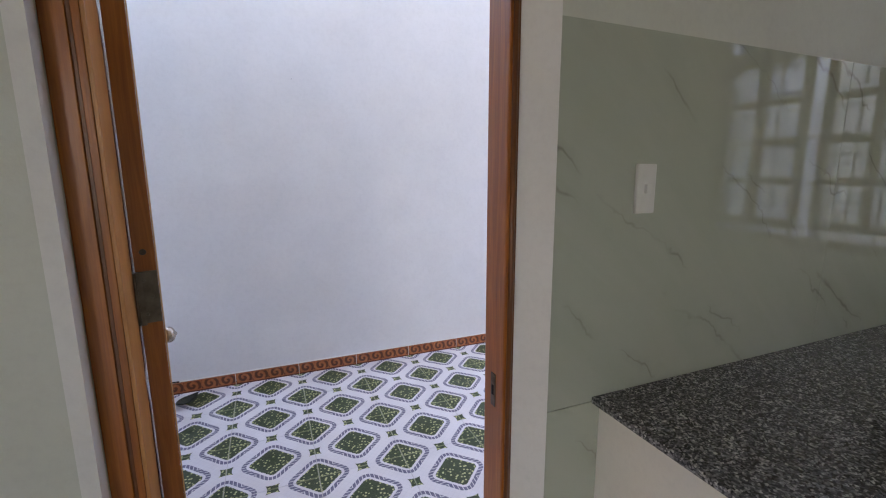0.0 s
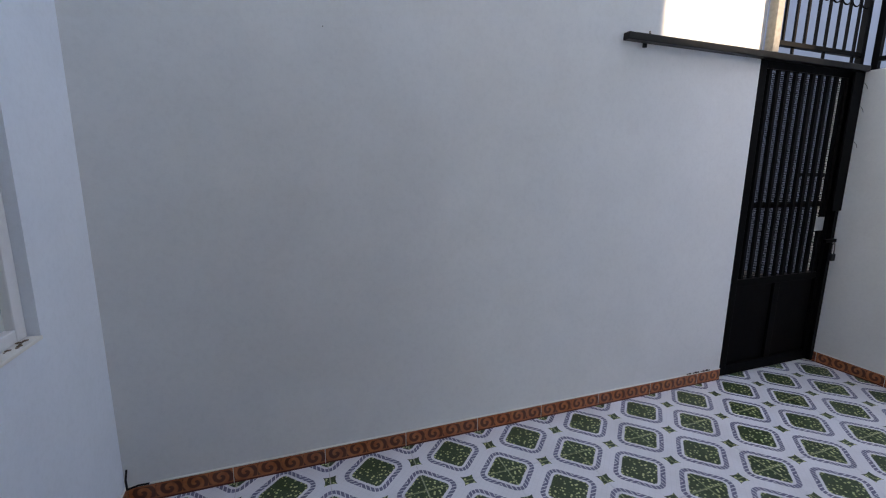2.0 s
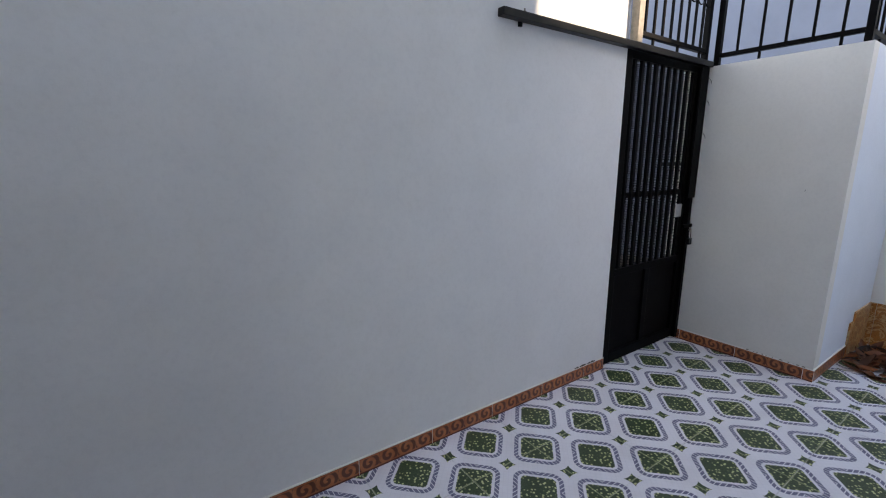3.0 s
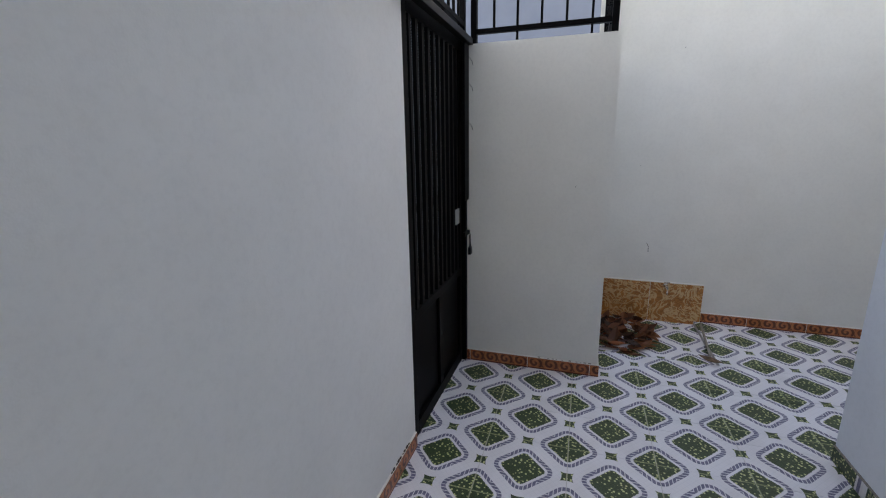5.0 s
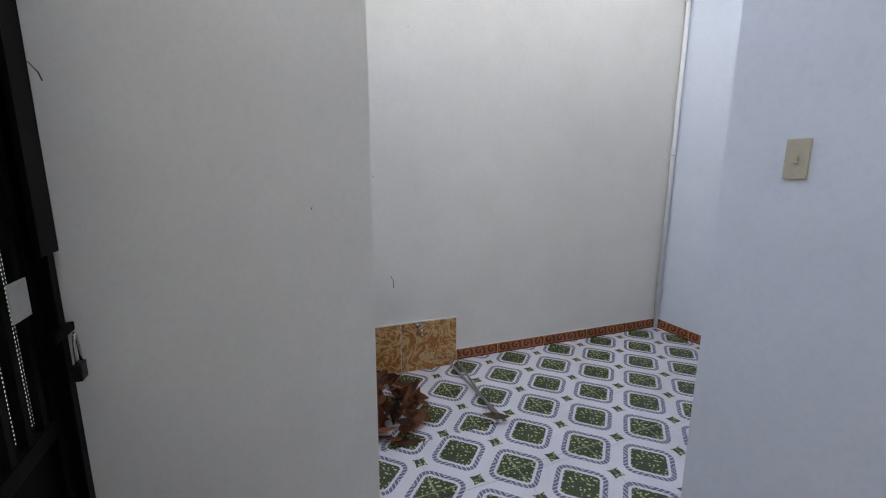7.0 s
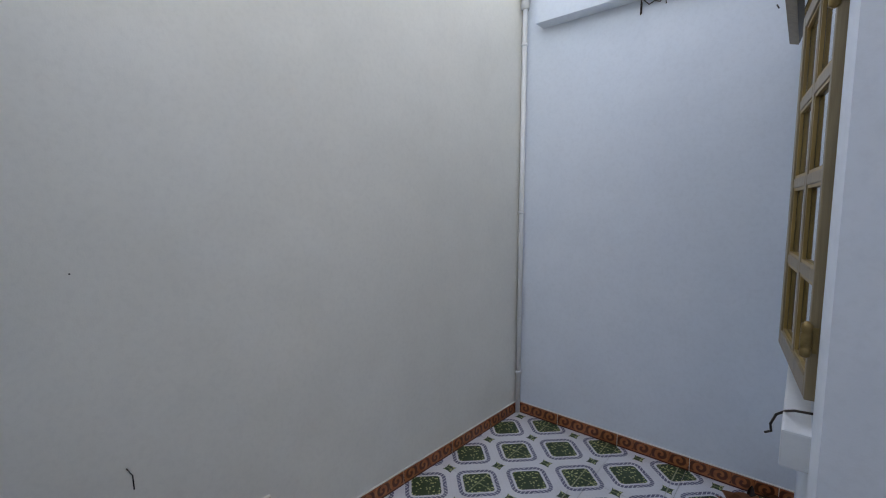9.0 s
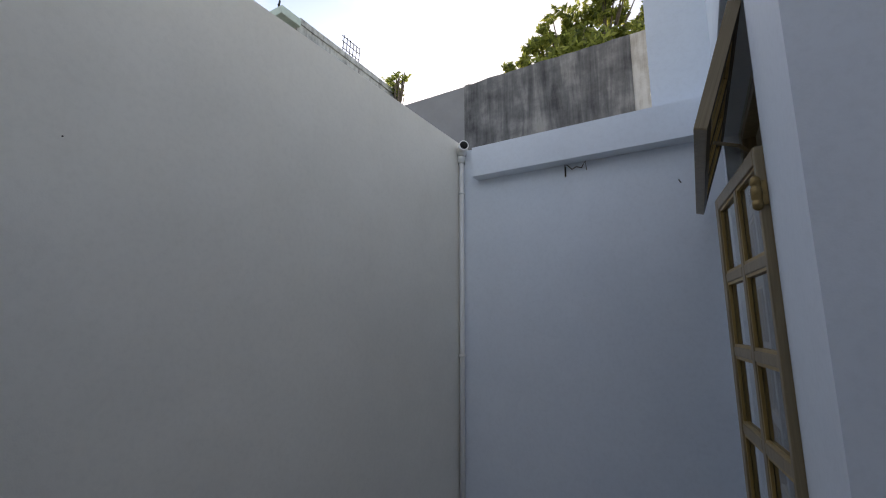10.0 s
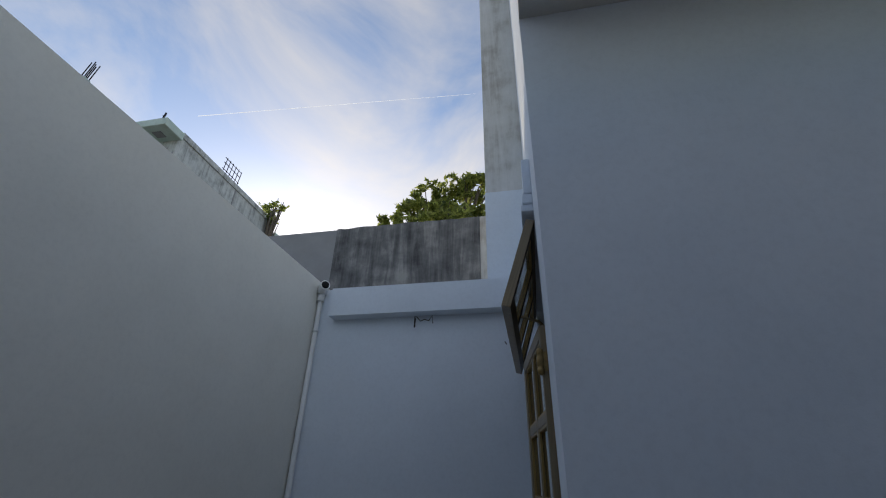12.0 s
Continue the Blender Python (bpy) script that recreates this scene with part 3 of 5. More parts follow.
# ---- kitchen door ----
def door_frame():
    fr = root("door_frame", (0, 0, 0), "varnished brown timber door frame with moulded edges", "door frame", "", "structure")
    # hinge side: a stepped moulding towards the kitchen, a pale rebate towards the opening
    for n, b, mat in (("jamb", (-1.461, -1.424, -1.906, -1.838, 0, 2.10), M_FRAME), ("jamb", (-1.4238, -1.4165, -1.903, -1.838, 0, 2.10), M_FRAME_DARK),
                      ("jamb", (-1.4163, -1.4035, -1.906, -1.838, 0, 2.10), M_FRAME)):
        box_part(n, mat, fr, b, 0.0015)
    # paler wood stands in for outdoor light falling on the rebate
    box_part("rebate", M_REBATE_LIT, fr, (-1.403, -1.396, -1.906, -1.838, 0.001, 2.095), 0.0015, "rebate of the jamb, painted paler for the daylight on it")
    # latch side
    box_part("jamb", M_FRAME, fr, (-0.560, -0.533, -1.884, -1.772, 0, 2.10), 0.006)
    for x, r in ((-0.545, 0.008), (-0.5365, 0.004)):
        bm = bmesh.new()
        add_tube(bm, [(x, -1.886, 0.0), (x, -1.886, 2.098)], r, 8)
        part("bead", bm, M_FRAME_DARK, fr, "darker rounded bead along the jamb")
    box_part("head", M_FRAME, fr, (-1.460, -0.533, -1.905, -1.790, 2.10, 2.155), 0.006)
    box_part("strike_plate", M_HINGE, fr, (-0.5635, -0.5598, -1.842, -1.818, 0.70, 0.80), 0.001, "dark steel strike plate")
    # no hole is cut: a black piece paints the slot's shade
    box_part("latch_slot_shade", M_HOLE_SHADE_PLASTIC, fr, (-0.5645, -0.5637, -1.837, -1.825, 0.735, 0.765), 0.0, "black piece painting the shade in the latch slot")


door_frame()


def door_leaf():
    W, H, T = 0.775, 2.06, 0.038
    d = root("door_1", (-1.395, -1.824, 0.02), "honey varnished panelled wooden door standing wide open", "door", "", "structure", rz=105.6)
    # local x runs from the hinges to the free edge, local -y is the face seen from the kitchen side
    a, b = 0.195, W - 0.145
    lo, hi, cut = 0.885, 1.72, 0.10
    box_part("stile", M_LEAF, d, (0, a, -T, 0, 0, H), 0.002)
    box_part("stile", M_LEAF, d, (b, W, -T, 0, 0, H), 0.002)
    for n, z0, z1 in (("rail", 0, 0.18), ("lock_rail", 0.775, lo), ("rail", hi, H)):
        box_part(n, M_LEAF, d, (a, b, -T, 0, z0, z1), 0.002)
    box_part("edge_lipping", M_FRAME, d, (-0.004, 0.0, -T + 0.0005, -0.0005, 0, H), 0.0, "dark brown hinge edge")
    box_part("edge_lipping", M_MOULD, d, (W, W + 0.003, -T + 0.0005, -0.0005, 0, H))
    # thin pale strip puts the edge's highlight into the colour
    box_part("edge_highlight", M_LEAF, d, (-0.003, 0.008, -T - 0.003, -T - 0.0005, 0, H), 0.001, "pale strip painting the highlight along the edge")
    frames = (((a, 0.18), (b, 0.18), (b, 0.775), (a, 0.775)),
              ((a, lo), (b, lo), (b, hi - cut), (b - cut, hi), (a + cut, hi), (a, hi - cut)))
    for ring in frames:
        z0, z1 = min(p[1] for p in ring), max(p[1] for p in ring)
        box_part("panel", M_LEAF, d, (a, b, -T + 0.008, -0.008, z0, z1))
        for p, q in zip(ring, ring[1:] + ring[:1]):
            u = (Vector(q) - Vector(p)).normalized()
            n = Vector((-u.y, u.x))
            for face, s in ((-T, -1), (0.0, 1)):
                # a rounded moulding; a thin dark bead on either side paints a groove's shade
                for off, r, y, mat, nm in ((0.0, 0.0125, -0.003, M_MOULD, "moulding"), (0.019, 0.0075, -0.001, M_MOULD, "moulding"),
                                           (-0.0145, 0.0024, 0.0, M_FRAME_DARK, "groove_shade"), (0.0285, 0.0024, 0.0, M_FRAME_DARK, "groove_shade")):
                    bm = bmesh.new()
                    ends = [Vector(e) + n * off for e in (Vector(p) - u * 0.006, Vector(q) + u * 0.006)]
                    add_tube(bm, [(e.x, face + s * y, e.y) for e in ends], r, 8)
                    part(nm, bm, mat, d, "darker amber moulding" if nm == "moulding" else "thin dark bead painting a groove's shade along the moulding")
    for face, s in ((-T, -1), (0, 1)):
        bm = bmesh.new()
        add_lathe(bm, (W - 0.068, face, 0.785), (0, s, 0), ((0, 0.012), (0.026, 0.011), (0.034, 0.020), (0.046, 0.0275), (0.060, 0.0285), (0.070, 0.022), (0.075, 0.010), (0.078, 0.006), (0.080, 0.004)))
        part("knob", bm, M_STEEL, d, "satin nickel round knob")
        bm = bmesh.new()
        add_lathe(bm, (W - 0.068, face, 0.785), (0, s, 0), ((0, 0.033), (0.006, 0.033), (0.011, 0.027), (0.014, 0.014)))
        part("rose", bm, M_STEEL, d, "satin nickel rose plate")
    for z in (0.25, 1.10, 1.85):
        bm = bmesh.new()
        add_box(bm, -0.0062, -0.0042, -T + 0.001, -0.001, z - 0.055, z + 0.055)
        for zz in (-0.036, 0.0, 0.036):
            add_lathe(bm, (-0.0062, -T / 2 + (0.006 if zz else -0.006), z + zz), (-1, 0, 0), ((0, 0.0035), (0.001, 0.003), (0.0014, 0.001)), 8)
        add_tube(bm, [(-0.010, 0.001, z - 0.055), (-0.010, 0.001, z + 0.055)], 0.0065, 10)
        add_box(bm, -0.020, -0.0115, -0.010, -0.001, z - 0.055, z + 0.055)
        part("hinge", bm, M_HINGE, d, "dull brown steel butt hinge")
    bm = bmesh.new()
    add_lathe(bm, (-0.0042, -T * 0.45, 1.195), (-1, 0, 0), ((0, 0.0065), (0.0012, 0.006), (0.0016, 0.001)), 12)
    part("knot", bm, M_SASH_DARK, d, "dark knot in the door's edge")


door_leaf()


# ---- gate ----
def gate():
    x0, x1, y0, y1, H = 1.601, BX - 0.006, AY + 0.010, AY + 0.052, 2.085
    g = root("metal_gate", (x0, y0, 0.012), "black enamelled steel gate with vertical ribs, mesh and two lower panels", "gate")
    w, d, h = x1 - x0, y1 - y0, H - 0.012
    for n, b in (("stile", (0, 0.075, 0, d, 0, h)), ("stile", (w - 0.075, w, 0, d, 0, h)), ("top_rail", (0.075, w - 0.075, 0, d, h - 0.06, h)),
                 ("middle_rail", (0.075, w - 0.075, 0, d, 0.63, 0.68)), ("bottom_rail", (0.075, w - 0.075, 0, d, 0, 0.075)),
                 ("lower_stile", (w / 2 - 0.03, w / 2 + 0.03, 0.002, d, 0.075, 0.63))):
        box_part(n, M_BLACK, g, b, 0.003)
    for a, b in ((0.075, w / 2 - 0.03), (w / 2 + 0.03, w - 0.075)):
        box_part("lower_panel", M_BLACK, g, (a, b, 0.020, 0.024, 0.075, 0.63))
    n = 10
    for k in range(n):
        c = 0.075 + (w - 0.15) * (k + 0.5) / n
        bm = bmesh.new()
        prof = [(-0.021, 0.014), (-0.012, 0.002), (0.012, 0.002), (0.021, 0.014), (0.021, 0.0165), (0.0105, 0.0045), (-0.0105, 0.0045), (-0.021, 0.0165)]
        lo = [bm.verts.new((c + px, py, 0.681)) for px, py in prof]
        hi = [bm.verts.new((c + px, py, h - 0.061)) for px, py in prof]
        for i in range(len(prof)):
            j = (i + 1) % len(prof)
            bm.faces.new((lo[i], lo[j], hi[j], hi[i]))
        bm.faces.new(lo)
        bm.faces.new(hi)
        part("rib", bm, M_BLACK, g)
    # perforated sheet behind the ribs
    bm = bmesh.new()
    x, step = 0.076, 0.0115
    while x < w - 0.076:
        add_box(bm, x, x + 0.0052, 0.033, 0.0342, 0.681, h - 0.061)
        x += step
    z = 0.681
    while z < h - 0.07:
        add_box(bm, 0.076, w - 0.076, 0.0343, 0.0355, z, z + 0.0052)
        z += step
    mesh = part("mesh_sheet", bm, M_BLACK, g, "black perforated steel sheet")
    mesh["kind"] = "stuff"
    box_part("cross_bar", M_BLACK, g, (0.076, w - 0.076, 0.0365, 0.042, 1.15, 1.19))
    box_part("cross_bar", M_BLACK, g, (0.55, w - 0.076, 0.0365, 0.042, 1.36, 1.385))
    box_part("lock_post", M_BLACK, g, (w - 0.040, w, -0.030, -0.0005, 0.0, h), 0.003)
    box_part("cover_plate", M_BLACK, g, (w - 0.10, w + 0.002, -0.042, -0.031, 1.125, h - 0.02), 0.002)
    box_part("number_plate", M_PAPER, g, (w - 0.185, w - 0.10, -0.005, -0.001, 0.985, 1.08), 0.001, "blank grey metal plate")
    box_part("bolt", M_BLACK, g, (w - 0.12, w + 0.002, -0.048, -0.031, 0.90, 0.925), 0.003, "black sliding bolt")
    bm = bmesh.new()
    add_box(bm, w - 0.066, w - 0.022, -0.070, -0.050, 0.770, 0.820, 0.005)
    lock = part("padlock", bm, M_BAR, g, "small dark padlock")
    bm = bmesh.new()
    add_tube(bm, [(w - 0.059 + 0.015 * (1 - math.cos(a)), -0.060, 0.820 + 0.085 * math.sin(a)) for a in (math.pi * i / 8 for i in range(9))], 0.004, 8)
    part("shackle", bm, M_STEEL, lock, "worn steel shackle")


gate()


def overhead_track():
    t = root("overhead_track", (0.555, AY - 0.002, 2.06), "dark steel gate track fixed along the white wall", "gate track")
    box_part("channel", M_BAR, t, (0, 1.998, -0.055, -0.012, 0.0, 0.036), 0.003)
    for x in (0.14,):
        box_part("bracket", M_BAR, t, (x, x + 0.02, -0.012, 0.001, -0.018, 0.052), 0.002)
        bm = bmesh.new()
        add_lathe(bm, (x + 0.01, -0.033, 0.036), (0, 0, 1), ((0, 0.008), (0.008, 0.008), (0.009, 0.004), (0.02, 0.004)), 8)
        part("bolt", bm, M_HINGE, t)


overhead_track()


def railing(name, a, b, z0, z1, n, label, scroll=0.35, ends=(True, True), radius=0.0085):
    """Welded steel railing from a to b with a row of scrolls."""
    a, b = Vector((*a, 0)), Vector((*b, 0))
    r = root(name, (a.x, a.y, z0), label, "railing", "railings over the yard walls", rz=math.degrees(math.atan2(b.y - a.y, b.x - a.x)))
    L = (b - a).length
    box_part("bottom_rail", M_BLACK, r, (0, L, -0.016, 0.016, 0.055, 0.083), 0.002)
    box_part("top_rail", M_BLACK, r, (0, L, -0.016, 0.016, z1 - z0 - 0.03, z1 - z0), 0.002)
    for e, x in zip(ends, (0.018, L - 0.018)):
        if e:
            box_part("post", M_BLACK, r, (x - 0.018, x + 0.018, -0.018, 0.018, -0.004, z1 - z0 + 0.02), 0.002)
    step = L / (n + 1)
    for k in range(n):
        bm = bmesh.new()
        x = step * (k + 1)
        add_box(bm, x - radius * 0.8, x + radius * 0.8, -radius * 0.8, radius * 0.8, 0.0 if k % 3 == 1 else 0.056, z1 - z0 - 0.031)
        part("bar", bm, M_BLACK, r)
    for k in range(n + 1):
        bm = bmesh.new()
        x, rad = step * (k + 0.5), step * 0.46
        pts = [(x + rad * math.cos(q), 0.0, scroll + rad * math.sin(q)) for q in (math.pi * (1.0 + i / 10) for i in range(11))]
        pts = [(x - rad * 0.3, 0, scroll + 0.03), (x - rad * 0.8, 0, scroll + 0.045)] + pts + [(x + rad * 0.8, 0, scroll + 0.045), (x + rad * 0.3, 0, scroll + 0.03)]
        add_tube(bm, pts, 0.0045, 6)
        part("scroll", bm, M_BLACK, r, "thin curled steel scroll")
    return r


railing("railing", (1.660, AY), (2.54, AY), 2.098, 2.95, 8, "black steel railing with scrolls above the gate", 0.40)
railing("railing", (2.598, 0.10), (2.598, -0.73), 2.069, 2.95, 5, "black steel railing on the short wall beside the gate", 0.50, (True, True))
railing("railing", (2.645, -0.70), (3.75, -0.70), 2.069, 2.95, 9, "black steel railing on the return wall", 0.50, (False, True))


def gate_post():
    p = root("gate_post", (1.603, AY - 0.004, 2.0965), "grey-beige steel post standing on the gate track", "post")
    box_part("tube", M_POST, p, (0.0, 0.052, -0.052, 0.0, 0, 1.12), 0.004)
    box_part("web", M_BAR, p, (0.052, 0.058, -0.045, -0.01, 0, 1.12), 0.001)


gate_post()

# ---- drain pipe, tap, small fittings ----


def drain_pipe():
    p = root("drain_pipe", (3.645, -3.437, 0.0), "white plastic rainwater pipe clipped into the corner", "drain pipe")
    bm = bmesh.new()
    add_tube(bm, [(0, 0, 0.01), (0, 0, 2.84)], 0.0165, 16)
    part("tube", bm, M_PVC, p)
    for z in (0.30, 1.445, 2.565):
        bm = bmesh.new()
        add_lathe(bm, (0, 0, z), (0, 0, 1), ((0, 0.0175), (0.004, 0.022), (0.014, 0.022), (0.018, 0.0175)), 18)
        add_box(bm, 0.018, 0.026, -0.006, 0.006, z + 0.002, z + 0.016)
        part("clip", bm, M_PVC, p)
    bm = bmesh.new()
    add_tube(bm, [(0, 0, 2.80), (0, 0, 2.88)], 0.027, 18)
    add_tube(bm, [(0, 0, 2.86), (-0.01, 0.012, 2.895), (-0.028, 0.034, 2.905), (-0.052, 0.062, 2.905)], 0.036, 18)
    elbow = part("elbow", bm, M_PVC, p)
    # flat black disc in place of the shade inside the pipe
    bm = bmesh.new()
    add_lathe(bm, (-0.0525, 0.0625, 2.905), Vector((-0.64, 0.77, 0)), ((0, 0.028), (0.001, 0.028), (0.0012, 0.001)), 18)
    part("opening", bm, M_HOLE_SHADE_PLASTIC, elbow, "black disc painting the shade inside the pipe mouth")


drain_pipe()


def tap():
    t = root("tap", (side_face(-1.31) - 0.012, -1.31, 0.30), "small chrome garden tap on the ochre tiles", "tap")
    bm = bmesh.new()
    add_lathe(bm, (0, 0, 0), (-1, 0, 0), ((0, 0.018), (0.006, 0.018), (0.008, 0.009), (0.05, 0.009), (0.055, 0.012), (0.075, 0.012)), 12)
    add_tube(bm, [(-0.065, 0, 0), (-0.09, 0, -0.004), (-0.098, 0, -0.03), (-0.098, 0, -0.05)], 0.008, 10)
    part("spout", bm, M_STEEL, t)
    bm = bmesh.new()
    add_tube(bm, [(-0.055, 0, 0.01), (-0.055, 0, 0.035)], 0.006, 8)
    add_box(bm, -0.062, -0.048, -0.022, 0.022, 0.035, 0.043, 0.002)
    part("handle", bm, M_STEEL, t)


tap()


def wire_scrap():
    bm = bmesh.new()
    y = DY + 0.006
    add_tube(bm, [(2.918, y, 2.575), (2.915, y + 0.004, 2.655), (2.900, y + 0.006, 2.648), (2.872, y + 0.01, 2.615), (2.845, y + 0.008, 2.628), (2.815, y + 0.004, 2.618), (2.790, y + 0.008, 2.655), (2.786, y, 2.600)], 0.0032, 6)
    add_tube(bm, [(2.916, y, 2.58), (2.914, y + 0.003, 2.64)], 0.0055, 6)
    thing("wire_scrap", bm, M_WIRE, "bent rusty wire ends sticking out of the end wall", "wire")


wire_scrap()


def scratch():
    bm = bmesh.new()
    add_tube(bm, [(side_face(y) - 0.001, y, z) for y, z in ((-1.135, 0.655), (-1.150, 0.625), (-1.152, 0.575))], 0.0022, 5)
    thing("wall_scratch", bm, M_WIRE, "thin dark scratch in the paint above the tap", "scratch")
    bm = bmesh.new()
    add_tube(bm, [(2.300, DY + 0.001, 2.455), (2.290, DY + 0.0012, 2.435)], 0.003, 5)
    thing("wall_scratch", bm, M_WIRE, "short dark scratch in the end wall's paint", "scratch")


scratch()
bm = bmesh.new()
add_tube(bm, [(BX - 0.0008, -0.555, 1.232), (BX - 0.001, -0.551, 1.222)], 0.0011, 5)
thing("wall_scratch", bm, M_WIRE, "tiny dark chip in the short wall's paint", "scratch")
for k, (x, y, z) in enumerate(((-0.942, AY, 1.968), (side_face(-1.27), -1.27, 2.17), (side_face(-1.037), -1.037, 1.296))):
    bm = bmesh.new()
    if y == AY:
        add_lathe(bm, (x, y + 0.001, z), (0, -1, 0), ((0, 0.0024), (0.003, 0.002), (0.004, 0.001)), 8)
    else:
        add_lathe(bm, (x + 0.001, y, z), (-1, 0, 0), ((0, 0.0026), (0.003, 0.0022), (0.004, 0.001)), 8)
    thing("nail", bm, M_WIRE, "small dark nail head in the painted wall", "nail", "nails in the walls")
# crumbs of mortar on the skirting beside the gate, and a scrap in the far corner
rng = random.Random(21)
for k in range(9):
    bm = bmesh.new()
    bmesh.ops.create_icosphere(bm, subdivisions=1, radius=1)
    q = rng.uniform(0.004, 0.009)
    for v in bm.verts:
        v.co = Vector((v.co.x * q * 1.8, v.co.y * q * 0.6, max(v.co.z, -0.4) * q))
    c = thing("mortar_crumb", bm, M_WIRE, "dark crumb of mortar on top of the skirting", "crumb", "crumbs on the skirting")
    c.matrix_world = pose(1.30 + 0.026 * k + rng.uniform(-0.01, 0.01), AY - 0.005, 0.083 + q * 0.4)
for k in range(11):
    bm = bmesh.new()
    bmesh.ops.create_icosphere(bm, subdivisions=1, radius=1)
    q = rng.uniform(0.0018, 0.005)
    for v in bm.verts:
        v.co = Vector((v.co.x * q * 0.6, v.co.y * q * 2.2, max(v.co.z, -0.4) * q))
    c = thing("mortar_crumb", bm, M_CEMENT, "grey crumb of mortar on top of the short wall's skirting", "crumb", "crumbs on the short wall's skirting")
    c.matrix_world = pose(BX - 0.005, BEND + 0.04 + 0.034 * k + rng.uniform(-0.016, 0.016), 0.083 + q * 0.4)
bm = bmesh.new()
add_tube(bm, [(LX + 0.014, AY - 0.02, 0.079), (LX + 0.010, AY - 0.012, 0.12), (LX + 0.016, AY - 0.008, 0.165)], 0.004, 6)
add_tube(bm, [(LX + 0.014, AY - 0.02, 0.082), (LX + 0.05, AY - 0.012, 0.086), (LX + 0.09, AY - 0.008, 0.083)], 0.004, 6)
thing("plastic_scrap", bm, M_HOLE_SHADE_PLASTIC, "black plastic scrap stuck in the skirting corner", "scrap")
# tendrils by the gate
for z in (1.83, 1.60, 1.98):
    bm = bmesh.new()
    add_tube(bm, [(2.548, 0.14, z), (2.548, 0.100, z + 0.012), (2.552, 0.085, z - 0.01), (2.554, 0.08, z - 0.03)], 0.0016, 5)
    thing("vine_tendril", bm, M_WIRE, "dry thin tendril sticking out beside the gate", "tendril", "tendrils by the gate")


# ---- casement window in the house side ----
def sash(name, parent, w, h, cols, rows, label="", wood=M_SASH, near=0.044):
    """A glazed leaf: local y runs along its width from the hinge stile, z up, x is its thickness."""
    s = root(name, (0, 0, 0), label)
    s.parent = parent
    T, f = 0.036, 0.044
    for n, b in (("stile", (0, T, 0, near, 0, h)), ("stile", (0, T, w - f, w, 0, h)), ("rail", (0, T, near, w - f, 0, f * 1.25)), ("rail", (0, T, near, w - f, h - f, h))):
        box_part(n, wood, s, b, 0.004)
    iw, ih = w - f - near, h - f * 2.25
    for c in range(1, cols):
        y = near + iw * c / cols
        box_part("glazing_bar", wood, s, (0.003, T - 0.003, y - 0.016, y + 0.016, f * 1.25, h - f), 0.004)
    for r in range(1, rows):
        z = f * 1.25 + ih * r / rows
        for c in range(cols):
            box_part("glazing_bar", wood, s, (0.003, T - 0.003, near + iw * c / cols + (0.016 if c else 0), near + iw * (c + 1) / cols - (0.016 if c < cols - 1 else 0), z - 0.016, z + 0.016), 0.004)
    for r in range(rows):
        for c in range(cols):
            ya, yb = near + iw * c / cols + (0.0162 if c else 0.0002), near + iw * (c + 1) / cols - (0.0162 if c < cols - 1 else 0.0002)
            za, zb = f * 1.25 + ih * r / rows + (0.0162 if r else 0.0002), f * 1.25 + ih * (r + 1) / rows - (0.0162 if r < rows - 1 else 0.0002)
            for u in ((0.006, T / 2 - 0.003), (T / 2 + 0.003, T - 0.006)):
                for q in ((ya, ya + 0.009, za, zb), (yb - 0.009, yb, za, zb), (ya + 0.0092, yb - 0.0092, za, za + 0.009), (ya + 0.0092, yb - 0.0092, zb - 0.009, zb)):
                    box_part("glazing_bead", M_BEAD, s, (*u, *q), 0.0, "golden glazing bead")
            p = box_part("pane", M_GLASS, s, (T / 2 - 0.002, T / 2 + 0.002, ya, yb, za, zb))
            p.visible_shadow = False
    return s


